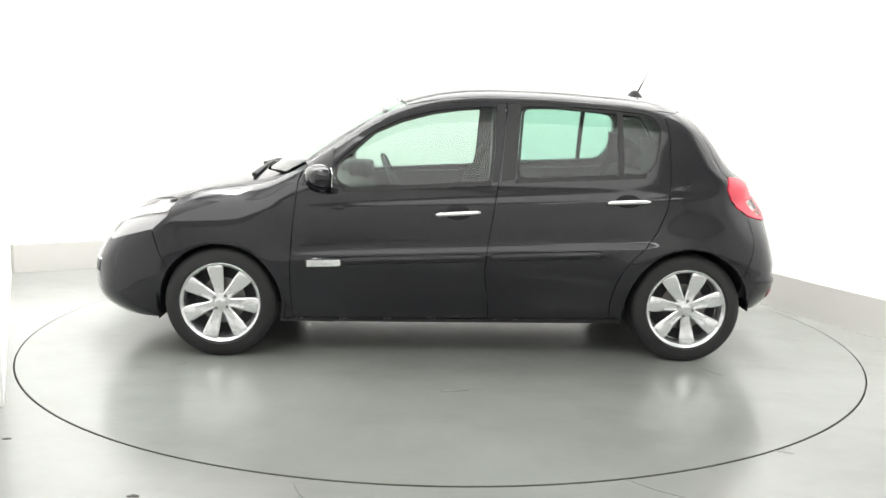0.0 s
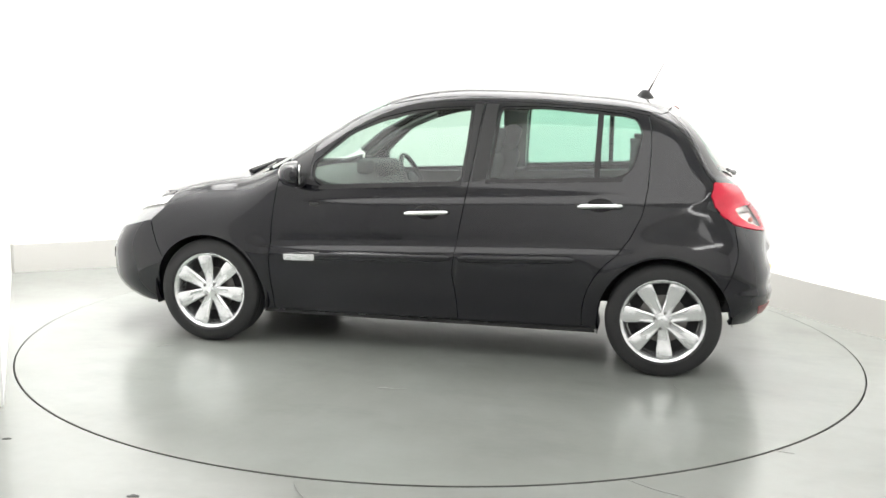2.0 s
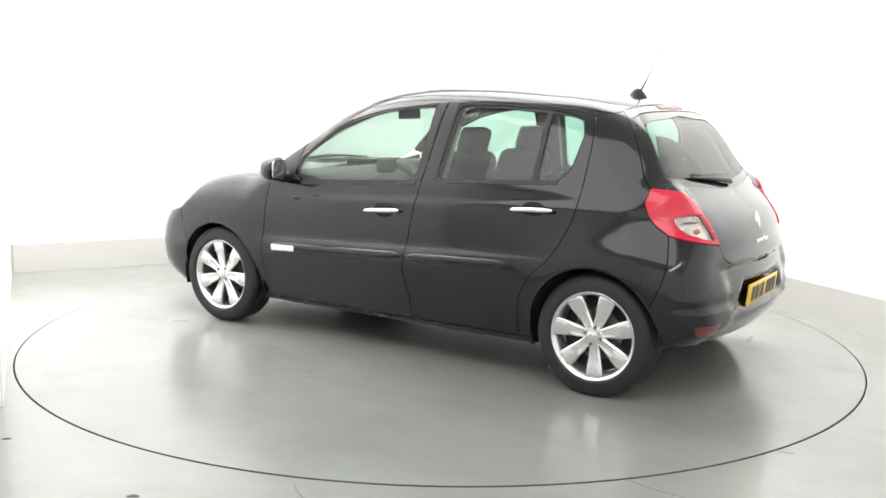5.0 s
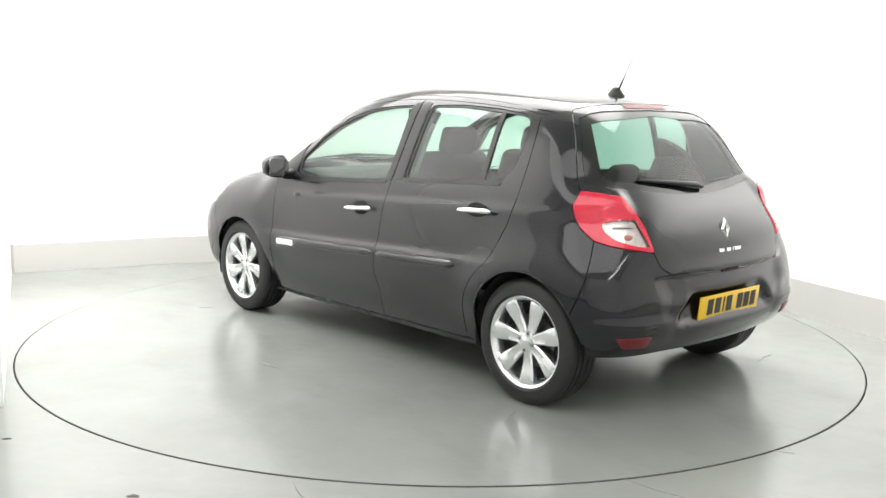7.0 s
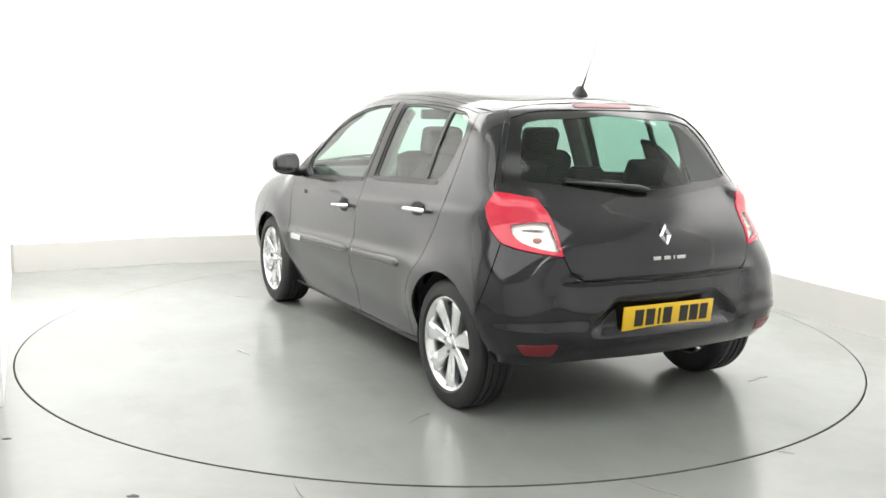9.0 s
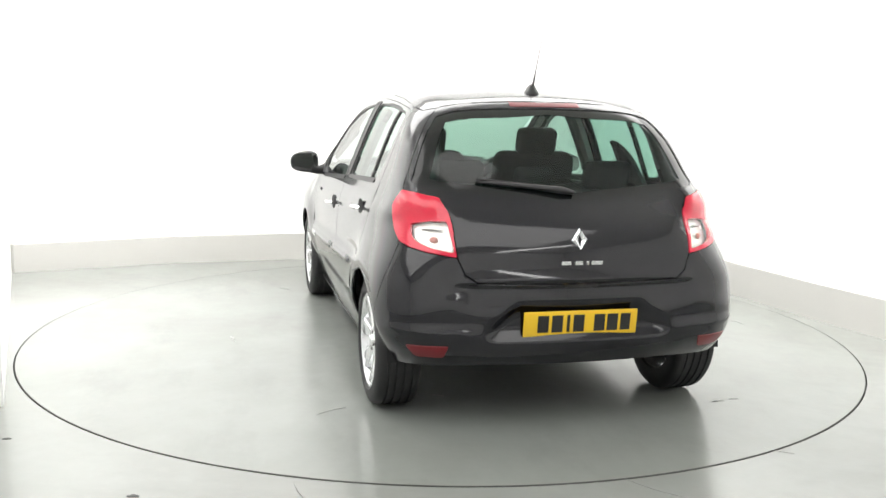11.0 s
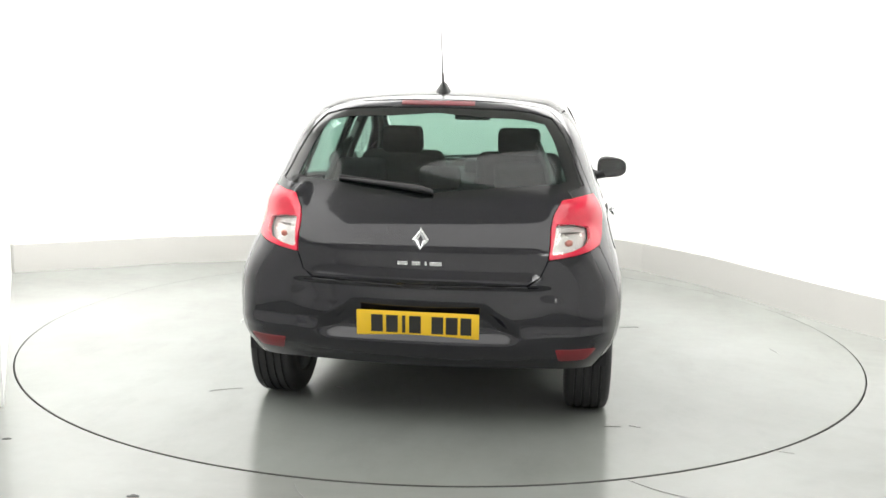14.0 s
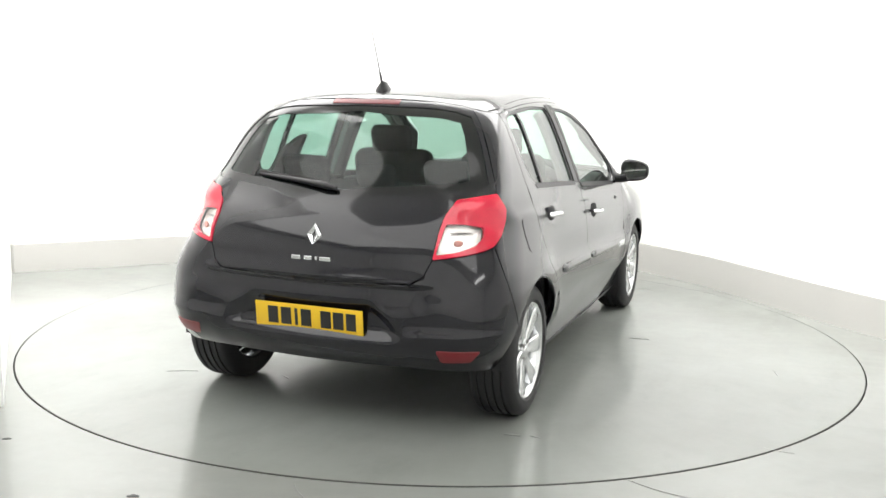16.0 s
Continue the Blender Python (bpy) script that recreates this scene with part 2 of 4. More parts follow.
def room():
    bm = bmesh.new()
    n = 160
    inner = [bm.verts.new(((RING + 0.0015) * math.cos(2 * math.pi * i / n), (RING + 0.0015) * math.sin(2 * math.pi * i / n), FLOOR_Z)) for i in range(n)]
    low = [bm.verts.new((v.co.x, v.co.y, -0.05)) for v in inner]
    outer = [bm.verts.new((11 * math.cos(2 * math.pi * i / n), 11 * math.sin(2 * math.pi * i / n), FLOOR_Z)) for i in range(n)]
    for i in range(n):
        j = (i + 1) % n
        bm.faces.new((inner[i], inner[j], outer[j], outer[i]))
        bm.faces.new((low[i], low[j], inner[j], inner[i]))
    tagged(part("floor", bm, FLOOR), "glossy grey-green painted studio floor around the turntable", "floor", kind="structure")
    bm = bmesh.new()
    lathe(bm, [(RING - 0.3, -0.05), (RING + 0.3, -0.05)], 96, "Z")
    tagged(part("trim", bm, GAP), "dark gap round the turntable's edge", "floor gap", kind="structure")

    pts = [Vector((*p, 0)) for p in ROOM]
    n = len(pts)
    cx = Vector((0, -2.0, 0))
    names = {"wall_west": (15, 1), "wall_north": (0, 6), "wall_east": (6, 6), "wall_south": (12, 3)}
    for name, (a, count) in names.items():
        run = [pts[(a + i) % n] for i in range(count + 1)]
        bm = bmesh.new()
        # walls of 0.12 m, set back by 0.03 m behind the plinth
        outs = []
        for i in range(count + 1):
            k = a + i
            d = ((pts[(k + 1) % n] - pts[k % n]).normalized() + (pts[k % n] - pts[(k - 1) % n]).normalized()).normalized()
            outs.append(Vector((-d.y, d.x, 0)))
        quads = []
        for p, o in zip(run, outs):
            f = p + o * 0.03
            b = p + o * 0.15
            quads.append([bm.verts.new((f.x, f.y, FLOOR_Z)), bm.verts.new((f.x, f.y, CEILING)), bm.verts.new((b.x, b.y, CEILING)), bm.verts.new((b.x, b.y, FLOOR_Z))])
        for q, r in zip(quads, quads[1:]):
            for k in range(4):
                bm.faces.new((q[k], q[(k + 1) % 4], r[(k + 1) % 4], r[k]))
        bm.faces.new(quads[0])
        bm.faces.new(list(reversed(quads[-1])))
        tagged(part(name, bm, WALL, smooth=40), "bright white studio wall", "wall", kind="structure")
        if name in ("wall_north", "wall_east"):
            bm = bmesh.new()
            quads = []
            hs = (0.246, 0.262) if name == "wall_east" else (0.228, 0.246)
            for i, (p, o) in enumerate(zip(run, outs)):
                h = hs[0] + (hs[1] - hs[0]) * i / count
                b = p + o * 0.029
                f = p + o * 0.006
                quads.append([bm.verts.new((p.x, p.y, FLOOR_Z)), bm.verts.new((p.x, p.y, h - 0.006)), bm.verts.new((f.x, f.y, h)), bm.verts.new((b.x, b.y, h)), bm.verts.new((b.x, b.y, FLOOR_Z))])
            for q, r in zip(quads, quads[1:]):
                for k in range(5):
                    bm.faces.new((q[k], q[(k + 1) % 5], r[(k + 1) % 5], r[k]))
            bm.faces.new(quads[0])
            bm.faces.new(list(reversed(quads[-1])))
            tagged(part("baseboard", bm, PLINTH, smooth=35), "pale grey plinth board along the foot of the wall", "plinth", kind="structure")
    bm = bmesh.new()
    box(bm, -5, 5, -8.4, 3.2, CEILING, CEILING + 0.1)
    tagged(part("ceiling", bm, CEIL), "plain pale studio ceiling", "ceiling", kind="structure")


def turntable():
    bm = bmesh.new()
    n = 160
    lathe(bm, [(0.001, -0.04), (RING - 0.006, -0.04), (RING - 0.006, -0.002), (RING - 0.008, 0.0), (1.2, 0.0), (0.001, 0.0)], n, "Z")
    ob = part("turntable", bm, TABLE, smooth=30)
    bm = bmesh.new()
    lathe(bm, [(RING - 0.0045, -0.035), (RING - 0.0045, -0.002), (RING - 0.0065, 0.0006), (RING - 0.0085, 0.0006)], n, "Z")
    part("edge_band", bm, GAP, ob, "dark edge band", smooth=30)
    return tagged(ob, "round turntable just proud of the floor, painted glossy grey-green", "turntable")


def scuffs(table):
    """Thin tyre scuffs and specks on the turntable and the floor."""
    rnd = random.Random(5)

    def mark(x, y, length, width, turn, material, parent):
        bm = bmesh.new()
        k = 10
        up, lo = [], []
        for i in range(k + 1):
            u = i / k
            w = width * math.sin(math.pi * (0.08 + 0.84 * u)) * rnd.uniform(0.5, 1.0)
            bend = 0.06 * length * math.sin(math.pi * u)
            up.append((length * (u - 0.5), bend + w / 2))
            lo.append((length * (u - 0.5), bend - w / 2))
        prism(bm, up + lo[::-1], 0.0005, 0.0022)
        ob = part("scuff_mark", bm, material, parent)
        ob.matrix_basis = pose(x, y, 0 if parent else FLOOR_Z, 0, 0, turn)
        return ob

    for x, y, l, w, a in ((0.05, -1.285, 0.09, 0.022, 8), (0.12, -1.27, 0.06, 0.010, 20), (1.62, 1.02, 0.07, 0.024, 100), (1.60, 1.12, 0.05, 0.012, 80), (1.47, -0.84, 0.16, 0.006, 120), (1.32, -0.31, 0.07, 0.016, 60),
                          (-0.33, 1.18, 0.12, 0.016, 100), (-1.9, 0.9, 0.16, 0.006, 110), (0.1, 2.0, 0.12, 0.006, 15), (-1.4, -0.9, 0.10, 0.008, 50)):
        mark(x, y, l, w, a, SCUFF, table)
    for x, y, l, w, a, mm in ((-1.79, -2.05, 0.035, 0.022, 10, RUST), (-1.09, -2.59, 0.045, 0.028, 0, RUST), (-0.5, -2.52, 0.16, 0.006, 115, SCUFF), (1.42, -2.0, 0.14, 0.006, 150, SCUFF), (0.82, -2.42, 0.3, 0.005, 140, SCUFF)):
        tagged(mark(x, y, l, w, a, mm, None), "small dark scuff on the painted floor", "floor mark")


room()
TURNTABLE = turntable()
scuffs(TURNTABLE)


# ---- the car: one smooth skin, from which each panel is cut ----
# Car space: x forward from the rear axle, y to the car's left, z up from the ground.
def curve(knots, soft):
    """A smooth curve near knots (a, b); soft: the length over which bends are eased."""
    xs = np.array([k[0] for k in knots], float)
    ys = np.array([k[1] for k in knots], float)
    h = np.diff(xs)
    d = np.diff(ys) / h
    m = np.zeros(len(xs))
    m[0], m[-1] = d[0], d[-1]
    for i in range(1, len(xs) - 1):
        if d[i - 1] * d[i] > 0:
            w1, w2 = 2 * h[i] + h[i - 1], h[i] + 2 * h[i - 1]
            m[i] = (w1 + w2) / (w1 / d[i - 1] + w2 / d[i])

    def exact(x):
        x = np.clip(x, xs[0], xs[-1])
        i = np.clip(np.searchsorted(xs, x) - 1, 0, len(h) - 1)
        t = (x - xs[i]) / h[i]
        return ((1 + 2 * t) * (1 - t) ** 2 * ys[i] + t * (1 - t) ** 2 * h[i] * m[i] + t * t * (3 - 2 * t) * ys[i + 1] + t * t * (t - 1) * h[i] * m[i + 1])

    grid = np.linspace(xs[0], xs[-1], 1600)
    step = grid[1] - grid[0]
    reach = int(3 * soft / step) + 1
    bell = np.exp(-0.5 * (np.arange(-reach, reach + 1) * step / soft) ** 2)
    bell /= bell.sum()
    v = exact(grid)
    lo = v[0] - (v[1] - v[0]) * np.arange(reach, 0, -1)
    hi = v[-1] + (v[-1] - v[-2]) * np.arange(1, reach + 1)
    v = np.convolve(np.concatenate([lo, v, hi]), bell, "valid")
    return lambda x: np.interp(x, grid, v)


def ease(t):
    """A smooth ramp from 0 to 1."""
    t = np.clip(t, 0, 1)
    return t * t * t * (t * (6 * t - 15) + 10)


WIDTH = curve([(0.10, 0.70), (0.18, 0.745), (0.24, 0.766), (0.32, 0.790), (0.42, 0.812), (0.52, 0.828), (0.62, 0.832), (0.72, 0.830), (0.82, 0.822), (0.90, 0.812), (0.96, 0.800),
               (1.00, 0.786), (1.10, 0.748), (1.20, 0.710), (1.30, 0.668), (1.40, 0.622), (1.55, 0.55)], 0.022)
TAPER = curve([(-0.7, -0.10), (-0.2, -0.035), (0.1, -0.012), (0.6, 0.0), (1.8, 0.0), (2.3, 0.0), (2.8, -0.004), (3.4, -0.02)], 0.12)
REAR = curve([(0.10, -0.30), (0.20, -0.44), (0.28, -0.515), (0.34, -0.570), (0.41, -0.600), (0.50, -0.596), (0.58, -0.592), (0.64, -0.578), (0.70, -0.564), (0.76, -0.554),
              (0.82, -0.536), (0.87, -0.507), (0.92, -0.465), (1.00, -0.382), (1.06, -0.330), (1.22, -0.212), (1.34, -0.118), (1.40, -0.07), (1.55, 0.04)], 0.020)
FRONT = curve([(0.10, 3.05), (0.17, 3.20), (0.24, 3.36), (0.34, 3.42), (0.47, 3.42), (0.58, 3.395), (0.68, 3.35), (0.78, 3.28), (0.95, 3.05)], 0.03)
TOP = curve([(-0.6, 1.29), (-0.25, 1.372), (-0.05, 1.428), (0.10, 1.455), (0.26, 1.480), (0.51, 1.497), (0.81, 1.512), (1.14, 1.516), (1.38, 1.501), (1.57, 1.465), (1.76, 1.397), (1.95, 1.288), (2.13, 1.172), (2.33, 1.052),
             (2.43, 1.010), (2.54, 0.982), (2.66, 0.955), (2.85, 0.908), (3.02, 0.855), (3.15, 0.80), (3.28, 0.72), (3.45, 0.52)], 0.045)
CROWN = curve([(-0.6, 0.16), (0.2, 0.14), (1.0, 0.13), (1.6, 0.20), (1.9, 0.26), (2.3, 0.19), (2.6, 0.085), (3.0, 0.05), (3.4, 0.12)], 0.1)
ARCH = ((0.0, 0.342), (2.575, 0.333))


def smax(a, b, k):
    h = np.maximum(k - np.abs(a - b), 0) / k
    return np.maximum(a, b) + h * h * k / 4


def ledge(x):
    """Height of the narrow ledge above the side mouldings."""
    return 0.584 + 0.040 * (2.1 - x)


def crease(x):
    """Height of the shoulder crease."""
    return 0.865 + 0.045 * (1.6 - x)


def skin(x, y, z):
    """Below nought inside the car's body, above it outside."""
    ay = np.abs(y)
    w = WIDTH(z) + TAPER(x) * np.where(x < 1.2, ease((z - 0.62) / 0.35), 1.0)
    w = w + 0.010 * np.exp(-((x + 0.02) / 0.50) ** 2 - ((z - 0.58) / 0.24) ** 2)
    for cx, r in ARCH:
        d = np.hypot(x - cx, z - 0.30)
        w = w + 0.021 * np.exp(-((d - r + 0.004) / np.where(d > r, 0.12, 0.046)) ** 2) * ease((z - 0.27) / 0.2)
    # shoulder crease that rises to the back, and the hollow of the lower doors
    zc = crease(x)
    w = w + 0.0050 * np.tanh((zc - z) / 0.017) * np.exp(-((x - 0.9) / 1.3) ** 4)
    zl = ledge(x)
    w = w + 0.011 * np.exp(-((x - 1.25) / 1.02) ** 8) - 0.022 / (1 + np.exp(np.clip(-(z - zl) / 0.009, -40, 40))) * np.exp(-((x - 1.25) / 1.02) ** 8)
    w = w - 0.012 * np.exp(-((z - 0.36) / 0.08) ** 2) * np.exp(-((x - 1.25) / 0.75) ** 4)
    side = ay - w
    back = REAR(z) + (0.17 - 0.20 * np.clip(z - 0.9, 0, 0.4)) * y * y - x
    back = back - 0.034 * np.exp(-((z - 1.0) / 0.055) ** 2) * ease((ay - 0.50) / 0.13)
    mid = ease((0.60 - ay) / 0.16)
    shelf = 1 / (1 + np.exp(np.clip((z - 0.655) / 0.004, -40, 40)))
    back = back + mid * (0.013 * shelf * ease((z - 0.52) / 0.08) - 0.012 * (1 - shelf) * ease((0.74 - z) / 0.08))
    # recess round the number plate and the crease above the bumper's foot
    t = ease((0.60 - z) / 0.17)
    inside = ease((0.350 + 0.10 * t - ay) / 0.11) * ease((z - 0.402) / 0.07) * ease((0.600 - z) / 0.08)
    back = back + 0.036 * inside
    back = back + 0.013 * np.tanh((z - 0.465) / 0.022) * np.exp(-((z - 0.465) / 0.10) ** 2) * ease((ay - 0.40) / 0.12)
    front = x - FRONT(z) + 0.30 * y * y
    top = (z - TOP(x) + CROWN(x) * y * y) * 0.85
    f = smax(side, back, 0.20 + 0.10 * ease((z - 0.60) / 0.25) - 0.10 * ease((z - 0.86) / 0.14))
    # the bumper's corners stand proud of the body above them
    zb = 0.552 + 0.05 * ease((-0.25 - x) / 0.3) * ease((0.8 - ay) / 0.3)
    f = f - 0.016 / (1 + np.exp(np.clip((z - zb) / 0.017, -40, 40))) * ease((-0.30 - x) / 0.24) * ease((z - 0.42) / 0.06) * ease((ay - 0.40) / 0.16)
    f = smax(f, front, 0.25)
    return smax(f, top, 0.11 + 0.07 * ease((x - 2.15) / 0.35))


XR, YR, LR = 0.25, 0.36, 0.80
XF, YF, LF = 2.95, 0.30, 0.55
S_REAR = XR - math.pi / 2 * LR - YR
S_FRONT = XF + math.pi / 2 * LF + YF


def unroll(x, y, z=0):
    """The skin's own length coordinate of a place: x along the side, then round the corner to the middle of the back or front."""
    if x < XR:
        if y < -YR * 0.999:
            return 2 * S_REAR - unroll(x, -y)
        if abs(y) <= YR:
            return S_REAR + y
        return XR - math.atan2(XR - x, y - YR) * LR
    if x > XF:
        if y < YF:
            return S_FRONT - y
        return XF + math.atan2(x - XF, y - YF) * LF
    return x


def march(o, d, far=1.6, near=0.0):
    lo = np.full(len(o), near)
    hi = np.full(len(o), far)
    for _ in range(34):
        mid = (lo + hi) / 2
        p = o + d * mid[:, None]
        out = skin(p[:, 0], p[:, 1], p[:, 2]) > 0
        hi = np.where(out, mid, hi)
        lo = np.where(out, lo, mid)
    return o + d * lo[:, None]


def on_side(sz):
    """Places on the skin from (unrolled length, height)."""
    s, z = np.asarray(sz, float).T
    flip = s < S_REAR
    flop = s > S_FRONT
    s = np.where(flip, 2 * S_REAR - s, np.where(flop, 2 * S_FRONT - s, s))
    n = len(s)
    o, d = np.zeros((n, 3)), np.zeros((n, 3))
    o[:, 2] = z
    mid = (s >= XR) & (s <= XF)
    o[mid, 0], d[mid, 1] = s[mid], 1
    phi = (XR - s) / LR
    fan = (s < XR) & (phi <= math.pi / 2)
    o[fan, 0], o[fan, 1] = XR, YR
    d[fan, 0], d[fan, 1] = -np.sin(phi[fan]), np.cos(phi[fan])
    mid = phi > math.pi / 2
    o[mid, 0], o[mid, 1], d[mid, 0] = XR, s[mid] - S_REAR, -1
    phi = (s - XF) / LF
    fan = (s > XF) & (phi <= math.pi / 2)
    o[fan, 0], o[fan, 1] = XF, YF
    d[fan, 0], d[fan, 1] = np.sin(phi[fan]), np.cos(phi[fan])
    mid = phi > math.pi / 2
    o[mid, 0], o[mid, 1], d[mid, 0] = XF, S_FRONT - s[mid], 1
    p = march(o, d)
    p[flip | flop, 1] *= -1
    return p


def on_top(xy):
    xy = np.asarray(xy, float)
    o = np.column_stack([xy, np.full(len(xy), 0.55)])
    return march(o, np.tile((0.0, 0.0, 1.0), (len(o), 1)))


def skin_normal(p):
    e = 0.004
    g = np.stack([skin(p[:, 0] + e * a, p[:, 1] + e * b, p[:, 2] + e * c) - skin(p[:, 0] - e * a, p[:, 1] - e * b, p[:, 2] - e * c) for a, b, c in ((1, 0, 0), (0, 1, 0), (0, 0, 1))], 1)
    return g / np.linalg.norm(g, axis=1)[:, None]


def dense(poly, step):
    out = []
    for a, b in zip(poly, poly[1:] + poly[:1]):
        k = max(1, int(math.hypot(b[0] - a[0], b[1] - a[1]) / step + 0.5))
        out += [(a[0] + (b[0] - a[0]) * i / k, a[1] + (b[1] - a[1]) * i / k) for i in range(k)]
    return out


def within(pts, poly):
    pts = np.asarray(pts)
    c = np.zeros(len(pts), bool)
    for (x0, y0), (x1, y1) in zip(poly, poly[1:] + poly[:1]):
        if y0 == y1:
            continue
        hit = (y0 > pts[:, 1]) != (y1 > pts[:, 1])
        c ^= hit & (pts[:, 0] < (x1 - x0) * (pts[:, 1] - y0) / (y1 - y0) + x0)
    return c


def edge_distance(pts, poly):
    pts = np.asarray(pts)
    best = np.full(len(pts), 9.0)
    for a, b in zip(poly, poly[1:] + poly[:1]):
        a, b = np.array(a), np.array(b)
        ab = b - a
        t = np.clip(((pts - a) @ ab) / (ab @ ab + 1e-12), 0, 1)
        best = np.minimum(best, np.linalg.norm(pts - a - t[:, None] * ab, axis=1))
    return best


def rounded(poly, r, k=4):
    """A polygon with its corners rounded."""
    out = []
    n = len(poly)
    for i in range(n):
        p, a, b = Vector(poly[i]), Vector(poly[i - 1]), Vector(poly[(i + 1) % n])
        u, v = a - p, b - p
        c = min(r, u.length * 0.45, v.length * 0.45)
        q0, q1 = p + u.normalized() * c, p + v.normalized() * c
        for j in range(k + 1):
            t = j / k
            q = q0.lerp(p, t).lerp(p.lerp(q1, t), t)
            out.append((q.x, q.y))
    return out


from mathutils.geometry import delaunay_2d_cdt


def panel(name, poly, material, parent, label="", holes=(), out=0.0, gap=0.0025, depth=0.016, step=0.032, top=False, mirror=False, rows=False):
    """A panel of the skin inside an outline in the unrolled side (or seen from above), with turned-in edges.
    out: how far it stands proud; gap: half the joint round it; rows: finer rows along the ledge and the crease."""
    lift = on_top if top else on_side
    loops = [dense(list(poly), step * 0.7)] + [dense(list(h), step * 0.7) for h in holes]
    pts, edges = [], []
    for lp in loops:
        base = len(pts)
        pts += lp
        edges += [(base + i, base + (i + 1) % len(lp)) for i in range(len(lp))]
    a = np.array(loops[0])
    gx, gy = np.meshgrid(np.arange(a[:, 0].min(), a[:, 0].max(), step), np.arange(a[:, 1].min(), a[:, 1].max(), step))
    grid = np.column_stack([gx.ravel(), gy.ravel()])
    if rows:
        xs = np.arange(a[:, 0].min(), a[:, 0].max(), 0.03)
        far = np.abs(grid[:, 1] - ledge(grid[:, 0])) > 0.048
        far &= np.abs(grid[:, 1] - crease(grid[:, 0])) > 0.03
        extra = [np.column_stack([xs + (0.015 if k % 2 else 0.0), ledge(xs) + d]) for k, d in enumerate((-0.040, -0.026, -0.017, -0.010, -0.004, 0.002, 0.008, 0.014, 0.021, 0.030, 0.042))]
        extra += [np.column_stack([xs + (0.015 if k % 2 else 0.0), crease(xs) + d]) for k, d in enumerate((-0.026, -0.014, -0.006, 0.0, 0.006, 0.014, 0.026))]
        grid = np.concatenate([grid[far]] + extra)
    if len(grid):
        keep = within(grid, loops[0])
        for h in loops[1:]:
            keep &= ~within(grid, h)
        for lp in loops:
            keep &= edge_distance(grid, lp) > (0.008 if rows else step * 0.45)
        pts += [tuple(g) for g in grid[keep]]
    v2, _, f2, *_ = delaunay_2d_cdt([Vector(p) for p in pts], edges, [], 0, 1e-6)
    v2 = [(v.x, v.y) for v in v2]
    cen = np.array([np.mean([v2[i] for i in f], axis=0) for f in f2])
    ok = within(cen, loops[0])
    for h in loops[1:]:
        ok &= ~within(cen, h)
    faces = [list(f) for f, o in zip(f2, ok) if o]
    p = lift(v2)
    nrm = skin_normal(p)
    p = p + nrm * out
    # orient faces outwards
    a, b, c = (p[[f[i] for f in faces]] for i in range(3))
    wrong = (np.cross(b - a, c - a) * nrm[[f[0] for f in faces]]).sum(1) < 0
    faces = [f[::-1] if w else f for f, w in zip(faces, wrong)]
    # pull the edge in by the joint and turn it inwards
    once = {}
    for f in faces:
        for i in range(len(f)):
            e = (f[i], f[(i + 1) % len(f)])
            once[e] = once.get((e[1], e[0]), 0) + once.get(e, 0) + 1
    rim = [e for e in once if (e[1], e[0]) not in once]
    inward = {}
    for i, j in rim:
        d = p[j] - p[i]
        m = np.cross(nrm[i], d)
        m = m / (np.linalg.norm(m) + 1e-9)
        for k in (i, j):
            inward[k] = inward.get(k, 0) + m
    verts, normals = list(p), list(nrm)
    for k, m in inward.items():
        m = m / (np.linalg.norm(m) + 1e-9)
        inward[k] = m
        verts[k] = p[k] + m * gap
    roll, low = {}, {}
    for k, m in inward.items():
        roll[k] = len(verts)
        verts.append(verts[k].copy())
        normals.append((nrm[k] * 0.5 - m * 0.85))
    for k, m in inward.items():
        low[k] = len(verts)
        verts.append(verts[k] - nrm[k] * depth)
        normals.append(-m)
    for i, j in rim:
        faces.append([j, i, roll[i], roll[j]][::1])
        faces.append([roll[j], roll[i], low[i], low[j]])
    faces = [f for f in faces if len(set(f)) > 2]
    # the doubled rim vertices share a place, so their joining faces are left out
    faces = [f for f in faces if not (len(f) == 4 and f[1] in roll and f[0] in roll and f[2] == roll[f[1]])]
    obs = []
    for s in ((1, -1) if mirror else (1,)):
        vv = [(v[0], v[1] * s, v[2]) for v in verts]
        nn = [(v[0], v[1] * s, v[2]) for v in normals]
        ff = [f[::-1] for f in faces] if s < 0 else faces
        par = parent
        if isinstance(parent, (list, tuple)):
            par = parent[0 if s > 0 else 1]
        obs.append(mesh_object(name, vv, ff, material, par, label, True, nn))
    return obs if mirror else obs[0]


def arc(cx, cz, r, a0, a1, n=14):
    return [(cx + r * math.cos(radians(a0 + (a1 - a0) * i / n)), cz + r * math.sin(radians(a0 + (a1 - a0) * i / n))) for i in range(n + 1)]


def U(*pts):
    """Outline points given as (x, y, z) near the skin, unrolled."""
    return [(unroll(x, y), z) for x, y, z in pts]


def V(pts):
    """Outline points (x, z) of the side, unrolled where the side turns to the back."""
    pts = list(pts)
    a = np.array(pts, float)
    p = march(np.column_stack([a[:, 0], np.zeros(len(a)), a[:, 1]]), np.tile((0.0, 1.0, 0.0), (len(a), 1)))
    return [(unroll(q[0], q[1]), q[2]) if q[0] < XR else (q[0], q[2]) for q in p]


